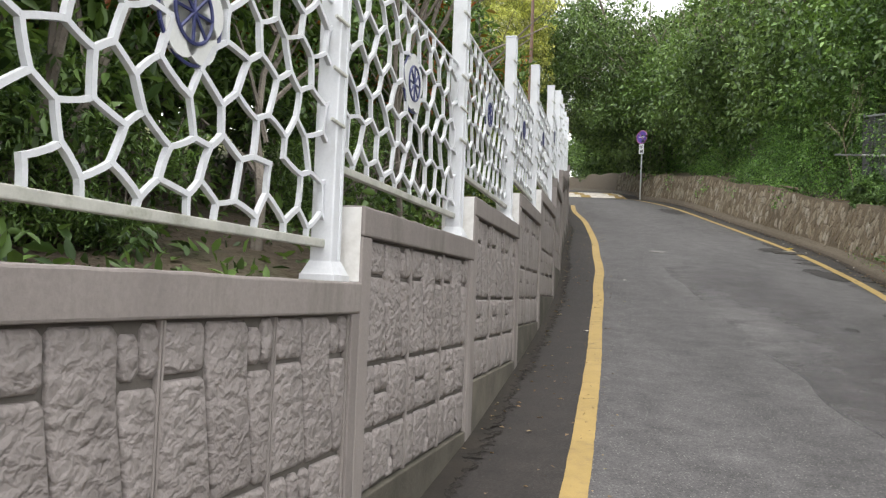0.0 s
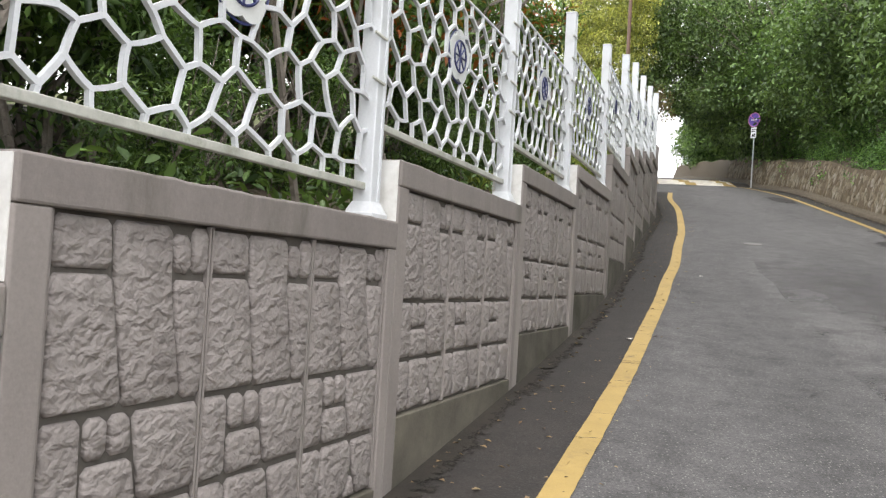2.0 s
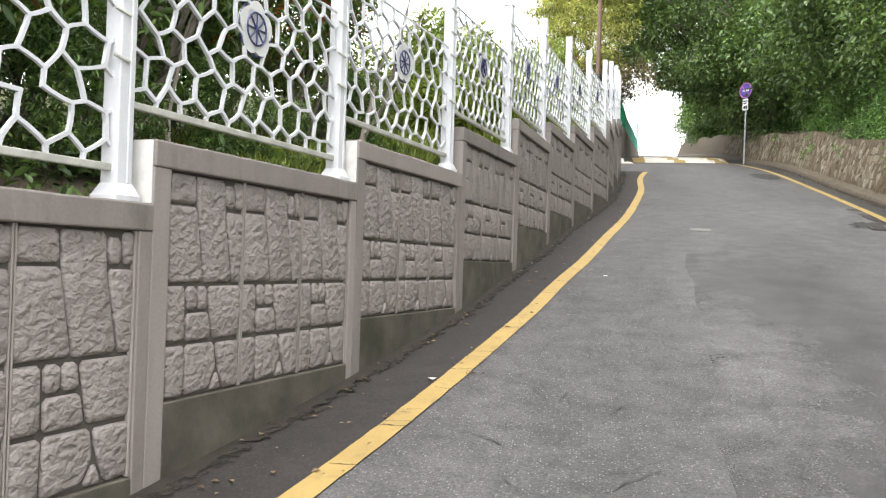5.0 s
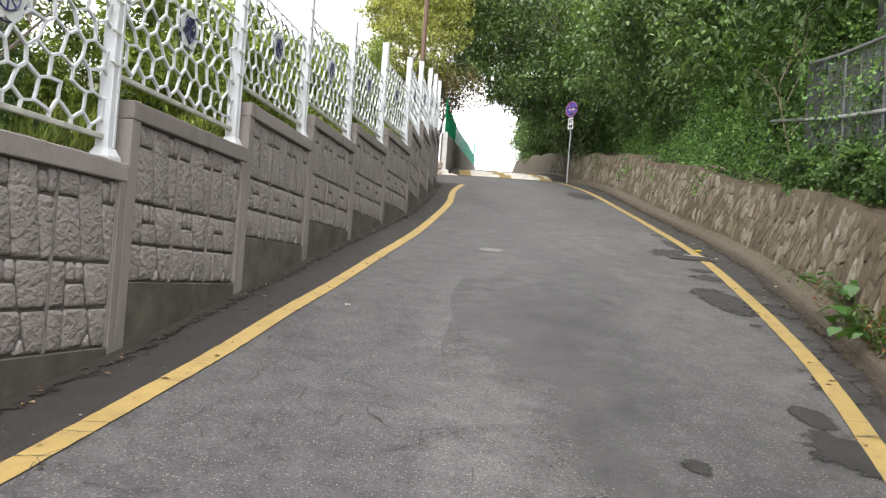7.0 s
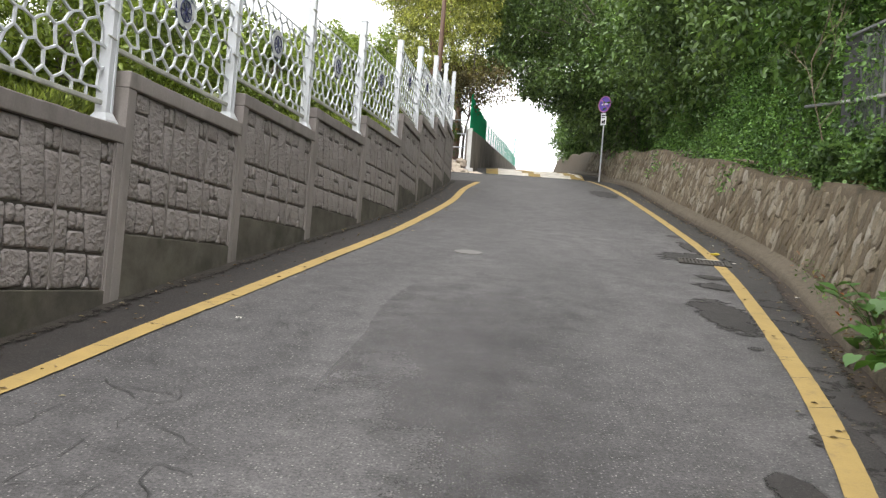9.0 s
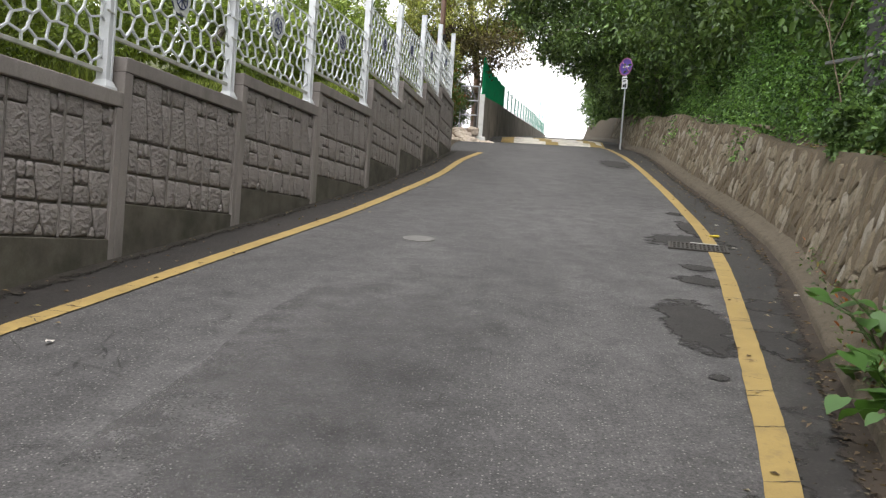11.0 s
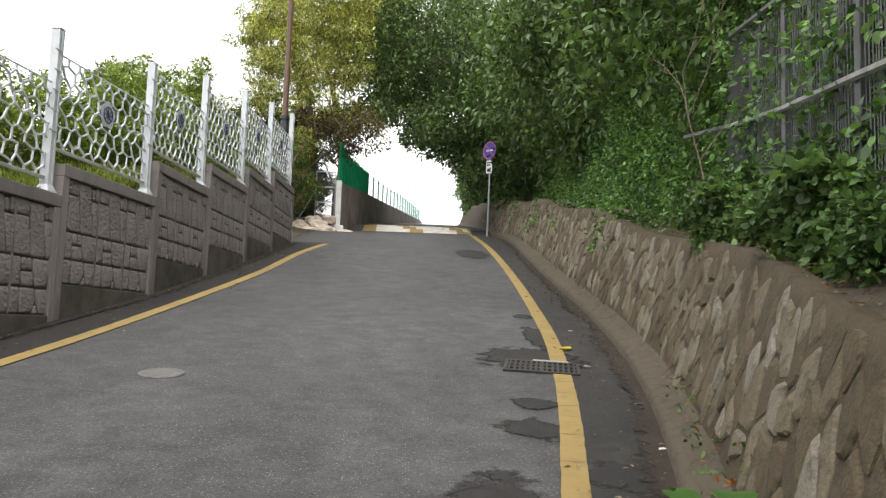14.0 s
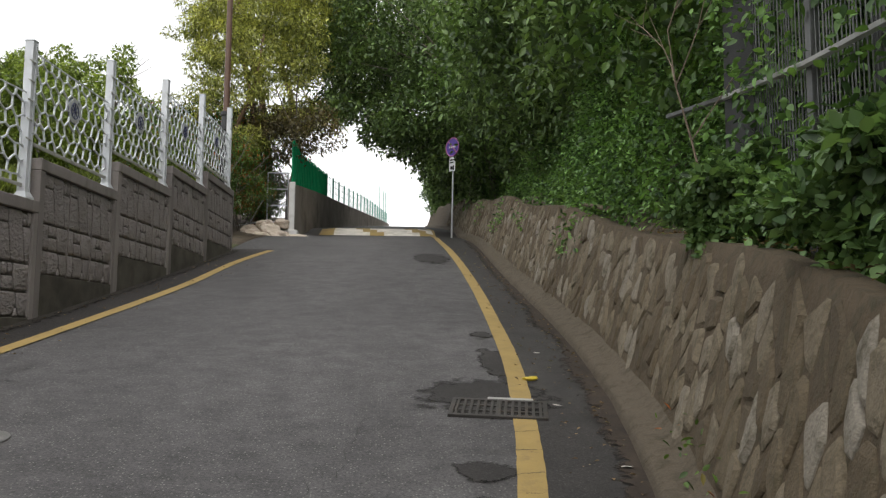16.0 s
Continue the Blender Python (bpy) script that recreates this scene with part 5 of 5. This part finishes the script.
for y, o, s in [(7.0, 3.4, 1.0), (9.8, 4.2, 1.1), (12.6, 3.6, 1.1), (15.4, 3.8, 1.1), (18.6, 2.7, 1.0), (21.4, 3.4, 1.1), (24.0, 2.6, 1.0), (26.6, 3.2, 1.1), (29.2, 2.2, 1.05), (31.8, 3.0, 1.15), (34.6, 2.0, 1.05), (37.5, 2.4, 1.1), (40.5, 1.9, 1.1), (43.5, 2.4, 1.2)]:
    places.append((rnd.choice(("oak", "oak2")), kerb_x(y) + o, y, bank_z(y, o) - 0.2, s, rnd.uniform(0, 6.28)))
for y in range(6, 54, 4):
    o = rnd.uniform(6.0, 8.5)
    places.append((rnd.choice(("far", "far2")), kerb_x(y) + o, y + rnd.uniform(-1, 1), bank_z(y, o) - 0.2, rnd.uniform(1.35, 1.75), rnd.uniform(0, 6.28)))
    o = rnd.uniform(3.6, 5.0)
    places.append((rnd.choice(("far", "far2")), kerb_x(y) + o, y + 2 + rnd.uniform(-1, 1), bank_z(y, o) - 0.2, rnd.uniform(0.8, 1.0), rnd.uniform(0, 6.28)))
for y, o, sc in [(50.0, 3.0, 1.4)]:
    places.append(("lean", kerb_x(y) + o, y, bank_z(y, o) - 0.1, sc, rnd.uniform(-0.25, 0.25)))
for x, y, s in [(13.6, 61.0, 1.35), (17.5, 63.0, 1.6), (11.3, 62.0, 0.62), (11.6, 60.0, 0.7), (15.0, 58.0, 1.2), (12.4, 65.0, 0.95), (12.0, 68.0, 0.7), (13.2, 70.0, 1.15), (12.9, 66.0, 1.0), (12.4, 74.0, 0.8), (15.5, 68.0, 1.5)]:
    places.append((rnd.choice(("far", "far2")), x, y, road_z(y) + 0.2, s, rnd.uniform(0, 6.28)))
for x, y, z, s in [(12.6, 62.5, 10.0, 0.8), (13.0, 60.5, 11.0, 0.9)]:
    places.append(("far2", x, y, road_z(y) + 0.4, 1.15, rnd.uniform(0, 6.28)))
plant(KINDS, places, "trees on the bank")


# left side: trees behind the fence
def terrace(x, y):
    o = wall_x(y) - x
    return coping_z(y) - 0.16 + min(o, 10) * 0.10


left = []
for y, o, kind, s in [(-3.0, 6.4, "oak2", 0.9), (0.8, 6.8, "oak2", 0.9), (4.2, 7.0, "oak2", 0.95), (7.4, 7.4, "oak2", 0.9), (-4, 3.5, "oak2", 0.8), (-0.5, 4.0, "oak", 0.8), (3.0, 4.2, "oak2", 0.85), (6.2, 4.6, "oak", 0.8), (9.0, 5.6, "oak", 0.7), (25.0, 2.4, "lime", 0.5), (27.0, 2.0, "lime", 0.6), (28.0, 3.6, "lime", 0.62),
                      (36.4, -2.0, "conifer", 0.8), (39.5, -2.6, "conifer", 1.1), (43.0, -2.5, "conifer", 1.35), (47.5, -3.2, "conifer", 1.5)]:
    x = wall_x(y) - o if y < 30 else -o
    z = terrace(x, y) if y < 28.5 else road_z(y)
    left.append((kind, x, y, z - 0.15, s, rnd.uniform(0, 6.28)))
for kind, x, y, z, s, a in left:
    q = copy_thing(KINDS[kind], Matrix.Translation((x, y, z)) @ Matrix.Rotation(a, 4, "Z"))
    q.matrix_basis = Matrix.Translation((x, y, z)) @ Matrix.Rotation(a, 4, "Z") @ Matrix.Scale(s, 4)
    tagged(q, group="trees behind the fence")
maple = tree_kind(17, 4600, 1.75, 0.75, 3.45, 3.6, 0.07, M_PLUM, M_BARK, 0.11, "small tree with thin layered dusky foliage over the green screen", clumps=26, clump=0.26, depth=1)
maple.matrix_basis = Matrix.Translation((3.75, 37.9, road_z(37.9) - 0.1))
tagged(maple, group="trees behind the fence")
for k in ("lime", "conifer"):
    bpy.data.objects.remove(KINDS[k].children[0]), bpy.data.objects.remove(KINDS[k].children[0]), bpy.data.objects.remove(KINDS[k])


def shrub_kind(seed, n, rx, rz, at, leaf, material, label, aspect=0.34, stems=4, clumps=40, clump=0.27):
    t = tagged(new("shrub"), label, "shrub")
    rs = random.Random(seed)
    for k in range(stems):
        bm = bmesh.new()
        d = Vector((rs.uniform(-0.5, 0.5), rs.uniform(-0.5, 0.5), 1)).normalized()
        limb_bm(bm, rs, Vector((rs.uniform(-0.1, 0.1), rs.uniform(-0.1, 0.1), -0.15)), d, at * 1.15, rs.uniform(0.020, 0.042), 1)
        part("stem", bm, M_BARK, t)
    me, _ = crown_mesh("foliage", seed, n, rx, rz, leaf, material, clumps, aspect, 0.1, -1.0, clump)
    part("foliage", me, material, t).location.z = at
    return t


SHRUBS = {
    "photinia": shrub_kind(21, 7500, 1.05, 1.15, 1.75, 0.085, M_RUST, "bushy evergreen shrub with a few orange-red young leaves"),
    "laurel": shrub_kind(22, 7500, 1.05, 1.1, 1.65, 0.095, M_SHRUB, "dark glossy evergreen shrub with bare stems below"),
    "bush": shrub_kind(23, 6000, 0.75, 0.6, 0.65, 0.07, M_LIME, "low yellow-green bush behind the fence", 0.42, 3, 36),
    "dark_bush": shrub_kind(24, 8500, 0.7, 0.75, 0.7, 0.10, M_BUSH, "leafy green bush on the stone wall's top", 0.72, 3, 36),
}
spots, rs = [], random.Random(9)
for i, y in enumerate(frange(-5.0, 11.2, 0.95)):
    o = (1.25, 1.9, 1.5, 2.4)[i % 4] + rs.uniform(-0.1, 0.2)
    x = wall_x(y) - o
    spots.append((rs.choice(("photinia", "laurel", "laurel")), x, y, terrace(x, y) - 0.1, rs.uniform(0.85, 1.15), rs.uniform(0, 6.28)))
for y in frange(-5.5, 10.5, 1.6):
    x = wall_x(y) - rs.uniform(3.0, 3.8)
    spots.append((rs.choice(("photinia", "laurel")), x, y, terrace(x, y) + 0.2, rs.uniform(1.3, 1.7), rs.uniform(0, 6.28)))
for y in frange(1.0, 11.4, 1.15):
    x = wall_x(y) - rs.uniform(2.5, 3.1)
    spots.append((rs.choice(("photinia", "laurel")), x, y, terrace(x, y) - 0.1, rs.uniform(1.15, 1.4), rs.uniform(0, 6.28)))
for y in frange(11.5, 28.0, 0.9):
    x = wall_x(y) - rs.uniform(0.9, 2.6)
    spots.append(("bush", x, y, terrace(x, y) - 0.05, rs.uniform(0.7, 1.25), rs.uniform(0, 6.28)))
for y in frange(-5.0, 10.5, 1.6):
    x = wall_x(y) - rs.uniform(0.75, 1.2)
    spots.append(("laurel", x, y, terrace(x, y) - 0.25, rs.uniform(0.35, 0.5), rs.uniform(0, 6.28)))
for x, y, sc in [(1.4, 39.5, 1.5), (0.9, 38.4, 1.6), (1.8, 42.0, 1.4), (0.2, 37.0, 1.5), (1.6, 35.2, 1.1), (2.4, 33.4, 1.0), (0.6, 33.0, 1.2), (2.0, 31.0, 1.0), (0.4, 30.4, 1.1), (2.6, 36.9, 0.8), (2.75, 39.4, 0.8), (2.3, 38.6, 0.9), (2.9, 40.6, 0.8), (1.2, 41.0, 1.3)]:
    spots.append((rs.choice(("laurel", "photinia")), x, y, road_z(y) - 0.1, sc, rs.uniform(0, 6.28)))
plant(SHRUBS, spots, "shrubs behind the fence")
wall_top = []
for y, o, sc in [(14.7, 0.95, 0.66), (14.0, 1.1, 0.5), (13.3, 1.2, 0.45), (15.6, 1.0, 0.55), (12.2, 1.2, 0.45), (16.8, 0.75, 0.55), (10.6, 0.9, 0.6), (8.8, 1.0, 0.6), (6.5, 0.9, 0.55)]:
    wall_top.append(("dark_bush", kerb_x(y) + o, y, road_z(y) + 1.0, sc, rs.uniform(0, 6.28)))
for kind, x, y, z, sc, a in wall_top:
    q = copy_thing(SHRUBS[kind], Matrix.Identity(4))
    q.matrix_basis = Matrix.Translation((x, y, z)) @ Matrix.Rotation(a, 4, "Z") @ Matrix.Scale(sc, 4)
    tagged(q, group="bushes on the stone wall")
for ch in list(SHRUBS["dark_bush"].children):
    bpy.data.objects.remove(ch)
bpy.data.objects.remove(SHRUBS["dark_bush"])


# vines and undergrowth that cover the bank
def bank_cover():
    rng = np.random.default_rng(31)
    centres, radii = [], []
    for _ in range(1800):
        y = rng.uniform(17.4, 47.0)
        h = 1.05 + 5.0 * rng.random() ** 1.15
        o = 0.80 + 0.6 * min(1, max(0, (y - 24) / 6)) + 0.22 * (h - 1.05) + 0.75 * noise.noise((y * 0.45, h * 0.6, 2.0)) + 0.45 * noise.noise((y * 1.1, h * 0.8, 9.0)) + rng.uniform(-0.1, 0.2)
        centres.append((kerb_x(y) + o + 0.25, y, road_z(y) + h))
        radii.append(rng.uniform(0.14, 0.42))
    for _ in range(160):
        y = rng.uniform(3.0, 17.5)
        h = 1.05 + 0.6 * rng.random() ** 2
        centres.append((kerb_x(y) + 0.75 + rng.uniform(0.0, 0.35), y, road_z(y) + h))
        radii.append(rng.uniform(0.08, 0.22))
    for _ in range(150):
        y = 9.0 + 9.0 * rng.random() ** 0.45
        centres.append((kerb_x(y) + 0.93, y, road_z(y) + 1.2 + 1.9 * rng.random() ** 1.5))
        radii.append(rng.uniform(0.06, 0.2))
    for _ in range(420):
        y = rng.uniform(3.0, 17.4)
        h = rng.uniform(1.2, 5.2)
        centres.append((kerb_x(y) + 1.55 + rng.uniform(0.0, 1.0), y, road_z(y) + h))
        radii.append(rng.uniform(0.25, 0.5))
    for y, h, k in ((21.5, 0.7, 5), (29.0, 0.6, 9), (11.9, 0.75, 7), (35.0, 0.7, 6), (25.3, 0.8, 4)):
        for _ in range(k):
            yy, hh = y + rng.normal() * 0.35, h + rng.uniform(-0.3, 0.3)
            p = right_wall_point(yy, hh, 0.04)
            centres.append(tuple(p))
            radii.append(rng.uniform(0.08, 0.17))
    c, r = np.array(centres), np.array(radii)
    pos, v = clump_points(rng, c, r, 260000, 0.95)
    return leaves_mesh("undergrowth", leaf_arrays(pos, 0.066, rng, 0.6, 0.6, v * 0.6 + np.array([-0.4, 0, 0.1])), M_VINE)


def bank_screen():
    rng = np.random.default_rng(37)
    y = rng.uniform(20.0, 47.0, 620)
    h = 2.6 + 5.6 * rng.random(620)
    o = 1.9 + 0.16 * h + rng.uniform(-0.3, 0.5, 620) + np.where(y > 25, 0.6, 0.0)
    c = np.array([(kerb_x(a) + b, a, road_z(a) + d) for a, b, d in zip(y, o, h)])
    pos, v = clump_points(rng, c, rng.uniform(0.35, 0.8, 620), 48000, 0.9)
    return leaves_mesh("climbers", leaf_arrays(pos, 0.15, rng, 0.55, 0.5, v * 0.6 + np.array([-0.4, 0, 0.1])), M_OAK)


tagged(new("climbers", bank_screen()), "leafy climbers hanging among the trees on the bank", "climbers", kind="stuff")
tagged(new("undergrowth", bank_cover()), "dense green vines and creepers covering the bank above the stone wall", "undergrowth", kind="stuff")


def grass_patch():
    rng = np.random.default_rng(8)
    n = 26000
    y = rng.uniform(8.0, 29.0, n)
    o = 0.26 + 2.4 * rng.random(n) ** 2
    pos = np.array([(wall_x(a) - b, a, terrace(wall_x(a) - b, a) - 0.03) for a, b in zip(y, o)])
    up = np.tile(np.array([[0.0, 0.0, 3.0]]), (n, 1))
    return leaves_mesh("grass", leaf_arrays(pos, 0.17, rng, 0.10, 0.0, up), M_GRASS)


tagged(new("grass", grass_patch()), "uneven yellow-green grass along the wall's coping", "grass", kind="stuff")


def fallen_leaves():
    rng = np.random.default_rng(18)
    pts = []
    for _ in range(800):
        y = rng.uniform(4.0, 30.0)
        pts.append((kerb_x(y) - 0.05 - 0.55 * rng.random() ** 2.5, y))
    for _ in range(260):
        y = rng.uniform(11.4, 13.2)
        pts.append((kerb_x(y) - 0.16 + 0.3 * rng.random(), y))
    for _ in range(560):
        y = rng.uniform(-0.5, 27.0)
        pts.append((wall_x(y) + 0.04 + 0.9 * rng.random() ** 2, y))
    top = [right_wall_point(y, wall_h(y), -0.02 - 0.35 * rng.random()) + Vector((0, 0, 0.03)) for y in rng.uniform(10.5, 19.0, 420)]
    pos = np.array([tuple(p) for p in top] + [(x, y, road_z(y) + 0.014 + (0.09 if x > kerb_x(y) else 0)) for x, y in pts])
    d = rng.normal(size=pos.shape) * np.array([1, 1, 0.10])
    d /= np.linalg.norm(d, axis=1)[:, None]
    s = np.cross(d, np.array([0.0, 0.0, 1.0])) + rng.normal(size=pos.shape) * 0.12
    L = rng.uniform(0.015, 0.05, len(pos))[:, None]
    lift = np.array([0, 0, 1.0]) * L * 0.18
    v = np.stack([pos, pos + d * L * 0.5 + s * L * 0.3 + lift, pos + d * L + lift * 0.3, pos + d * L * 0.5 - s * L * 0.3 + lift], 1).reshape(-1, 3)
    return leaves_mesh("leaf_litter", v, M_DEADLEAF, 4)


tagged(new("leaf_litter", fallen_leaves()), "small brown fallen leaves along kerb and wall foot", "leaf litter", kind="stuff")


def heart_leaf(size, material):
    """A broad heart-shaped blade, folded along its midrib, tip along +y."""
    out = [(0.0, 0.0), (0.22, -0.12), (0.45, 0.02), (0.50, 0.28), (0.36, 0.60), (0.14, 0.88), (0.0, 1.08)]
    verts = [(0, y * size, -0.10 * size * y * y) for y in (0.0, 0.25, 0.55, 0.85, 1.08)]
    n0 = len(verts)
    for sgn in (-1, 1):
        verts += [(sgn * x * size, y * size, 0.10 * size * x - 0.10 * size * max(0, y) ** 2 + 0.02 * size * math.sin(9 * y)) for x, y in out[1:-1]]
    faces = []
    for k in range(2):
        b = n0 + 5 * k
        f = [(0, b, b + 1), (0, b + 1, b + 2, 1), (1, b + 2, b + 3, 2), (2, b + 3, b + 4, 3), (3, b + 4, 4)]
        faces += f if k else [q[::-1] for q in f]
    return mesh_of("leaf", verts, faces, material, True)


HEARTS = [heart_leaf(s, M_BIGLEAF) for s in (0.085, 0.12, 0.15)]


def weed(x, y, z, n, height, seed, lean=(-0.5, 0.0)):
    w = tagged(new("weed"), "broad-leaved green weed growing out of the kerb joint", "weed", "weeds by the kerb")
    w.location = (x, y, z)
    rs = random.Random(seed)
    for k in range(n):
        h = height * rs.uniform(0.35, 1.0)
        tip = Vector((lean[0] * h + rs.uniform(-0.22, 0.22), lean[1] * h + rs.uniform(-0.3, 0.3), h))
        mid = tip * 0.5 + Vector((0.03, 0, 0.06))
        bm = bmesh.new()
        tube(bm, (0.06, rs.uniform(-0.08, 0.08), -0.05), mid, 0.004, 0.0035, 5)
        tube(bm, mid, tip, 0.0035, 0.002, 5)
        part("stem", bm, M_BIGLEAF, w)
        lf = part("leaf", rs.choice(HEARTS), M_BIGLEAF, w)
        if k == 4 and height > 0.4:
            lf.data = yellow_leaf
            tip = Vector((-0.12, -0.2, 0.16))
        lf.matrix_basis = Matrix.Translation(tip) @ Matrix.Rotation(rs.uniform(0, 6.28), 4, "Z") @ Matrix.Rotation(radians(rs.uniform(-45, 5)), 4, "X")


M_YLEAF = leaf_material("yellowing_leaf", (0.34, 0.30, 0.02), (0.42, 0.38, 0.03))
yellow_leaf = heart_leaf(0.11, M_YLEAF)
weed(7.50, 12.95, road_z(12.95) + 0.12, 17, 0.40, 3)
weed(7.30, 12.35, road_z(12.35) + 0.12, 18, 0.22, 4, (-0.2, 0.0))
weed(7.18, 11.9, road_z(11.9) + 0.10, 14, 0.16, 5, (-0.2, 0.0))
weed(7.72, 11.75, road_z(11.75) + 1.0, 16, 0.28, 8, (-0.6, 0.2))

def kerb_weeds():
    rng = np.random.default_rng(71)
    n = 1500
    y = np.where(rng.random(n) < 0.75, rng.normal(11.75, 0.45, n), rng.uniform(10.6, 16.0, n))
    o = 0.06 + 0.28 * rng.random(n)
    h = 0.05 + 0.24 * rng.random(n) ** 2
    pos = np.array([(kerb_x(a) + b, a, road_z(a) + 0.06 + c + 0.4 * max(0, b - 0.15)) for a, b, c in zip(y, o, h)])
    return leaves_mesh("small_weeds", leaf_arrays(pos, 0.045, rng, 0.5, -0.1), M_RUST)


tagged(new("small_weeds", kerb_weeds()), "small straggling weeds and dry leaves in the kerb joint", "weeds", kind="stuff")
for k in range(7):
    tw = tagged(new("dry_stalk"), "thin dry brown stalk leaning by the kerb", "dry stalk", "dry stalks by the kerb")
    rs = random.Random(200 + k)
    y = rs.uniform(11.2, 12.6)
    tw.location = (kerb_x(y) + rs.uniform(0.06, 0.2), y, road_z(y) + 0.09)
    bm = bmesh.new()
    limb_bm(bm, rs, Vector((0, 0, 0)), Vector((rs.uniform(-0.8, 0.2), rs.uniform(-0.6, 0.6), 0.8)).normalized(), rs.uniform(0.2, 0.45), 0.004, 0)
    part("stem", bm, M_TWIG, tw)

# bare sapling, litter
sapling = tagged(new("bare_sapling"), "leafless brown sapling leaning on the bank", "sapling")
sapling.location = (kerb_x(17.5) + 0.75, 17.5, road_z(17.5) + 1.0)
bm = bmesh.new()
limb_bm(bm, random.Random(14), Vector((0, 0, 0)), Vector((0.0, 0.06, 1)), 1.7, 0.012, 2)
part("stem", bm, M_TWIG, sapling)
log = tagged(new("fallen_branch"), "weathered grey branch lying on the wall top", "branch")
bm = bmesh.new()
tube(bm, right_wall_point(21.0, 1.05) + Vector((0.2, 0, 0.02)), right_wall_point(22.6, 1.02) + Vector((0.25, 0, 0.06)), 0.03, 0.022, 8)
part("wood", bm, M_TWIG, log)
wrap = tagged(new("litter"), "crumpled yellow wrapper on the road edge", "litter")
bm = bmesh.new()
bmesh.ops.create_icosphere(bm, subdivisions=2, radius=0.045)
for v in bm.verts:
    v.co = Vector((v.co.x * 1.4, v.co.y, v.co.z * 0.35)) * (1 + 0.5 * noise.noise(v.co * 40))
part("wrapper", bm, M_PLASTIC, wrap)
wrap.location = (7.72, 17.95, road_z(17.95) + 0.02)
for k, (x, y) in enumerate([(7.85, 16.0), (7.7, 15.0), (7.75, 17.2), (7.5, 13.7), (2.9, 12.4), (1.7, 8.7), (7.95, 18.9), (7.2, 12.3)]):
    p = tagged(new("litter"), "scrap of pale paper on the asphalt", "litter", "scraps on the road")
    rs = random.Random(k)
    pts = [(0.03 * math.cos(a + rs.uniform(-0.3, 0.3)) * rs.uniform(0.6, 1.4), 0.022 * math.sin(a) * rs.uniform(0.6, 1.4), 0.006 + rs.uniform(0, 0.012)) for a in (0, 1.05, 2.1, 3.14, 4.2, 5.2)]
    part("scrap", mesh_of("scrap", pts + [(0, 0, 0.016)], [(i, (i + 1) % 6, 6) for i in range(6)], M_LITTER), M_LITTER, p)
    p.location = (x, y, road_z(y) + 0.008)


# Ribbon of dirt that doubles as a painted shade line under the wall.
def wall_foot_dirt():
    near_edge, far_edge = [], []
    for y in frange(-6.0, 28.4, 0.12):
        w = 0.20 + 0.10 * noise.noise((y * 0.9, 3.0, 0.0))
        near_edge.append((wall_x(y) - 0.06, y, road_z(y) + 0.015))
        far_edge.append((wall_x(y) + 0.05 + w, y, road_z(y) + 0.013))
    return ribbon(near_edge, far_edge, M_DIRT_SHADE, "wall_foot_dirt")


def kerb_dirt():
    near_edge, far_edge = [], []
    for y in frange(2.0, 34.0, 0.12):
        w = 0.26 + 0.16 * noise.noise((y * 0.9, 5.0, 0.0))
        near_edge.append((kerb_x(y) + 0.03, y, road_z(y) + 0.016))
        far_edge.append((kerb_x(y) - w, y, road_z(y) + 0.0135))
    return ribbon(near_edge, far_edge, M_GUTTER, "gutter_dirt")


structure("gutter_dirt", kerb_dirt(), "brown dirt and leaf crumbs gathered along the kerb", "dirt")
structure("wall_foot_dirt", wall_foot_dirt(), "dark damp dirt and painted contact shade along the wall's foot", "dirt")


def ground_ivy():
    rng = np.random.default_rng(44)
    n = 10000
    y = rng.uniform(-6.0, 10.8, n)
    o = 0.27 + 3.0 * rng.random(n) ** 1.3
    h = 0.42 * rng.random(n) ** 2
    pos = np.array([(wall_x(a) - b, a, terrace(wall_x(a) - b, a) - 0.02 + c * (0.4 + noise.noise((a * 1.5, b * 1.5, 0)))) for a, b, c in zip(y, o, h)])
    return leaves_mesh("ground_cover", leaf_arrays(pos, 0.075, rng, 0.45, -0.2), M_SHRUB)


tagged(new("ground_cover", ground_ivy()), "low dark leafy ground cover under the shrubs", "ground cover", kind="stuff")
for k in range(9):
    y = -3.0 + 1.55 * k
    tw = tagged(new("dry_branch"), "bare grey branch among the shrubs", "branch", "bare branches behind the fence")
    bm = bmesh.new()
    rs = random.Random(60 + k)
    d, length, r = Vector((rs.uniform(-0.3, 0.3), rs.uniform(-0.8, 0.8), 0.8)).normalized(), rs.uniform(0.9, 2.4), rs.uniform(0.012, 0.032)
    limb_bm(bm, rs, Vector((0, 0, 0)), d, length, r, 0)
    part("stem", bm, M_BARK, tw)
    for j in range(5):
        bm = bmesh.new()
        limb_bm(bm, rs, d * length * (0.3 + 0.13 * j), (d + Vector((rs.uniform(-1, 1), rs.uniform(-1, 1), rs.uniform(-0.1, 0.7))) * 0.9).normalized(), length * 0.45, r * 0.45, 0)
        part("twig", bm, M_BARK, tw)
    x = wall_x(y) - rs.uniform(0.45, 0.9)
    tw.location = (x, y, terrace(x, y) - 0.1)
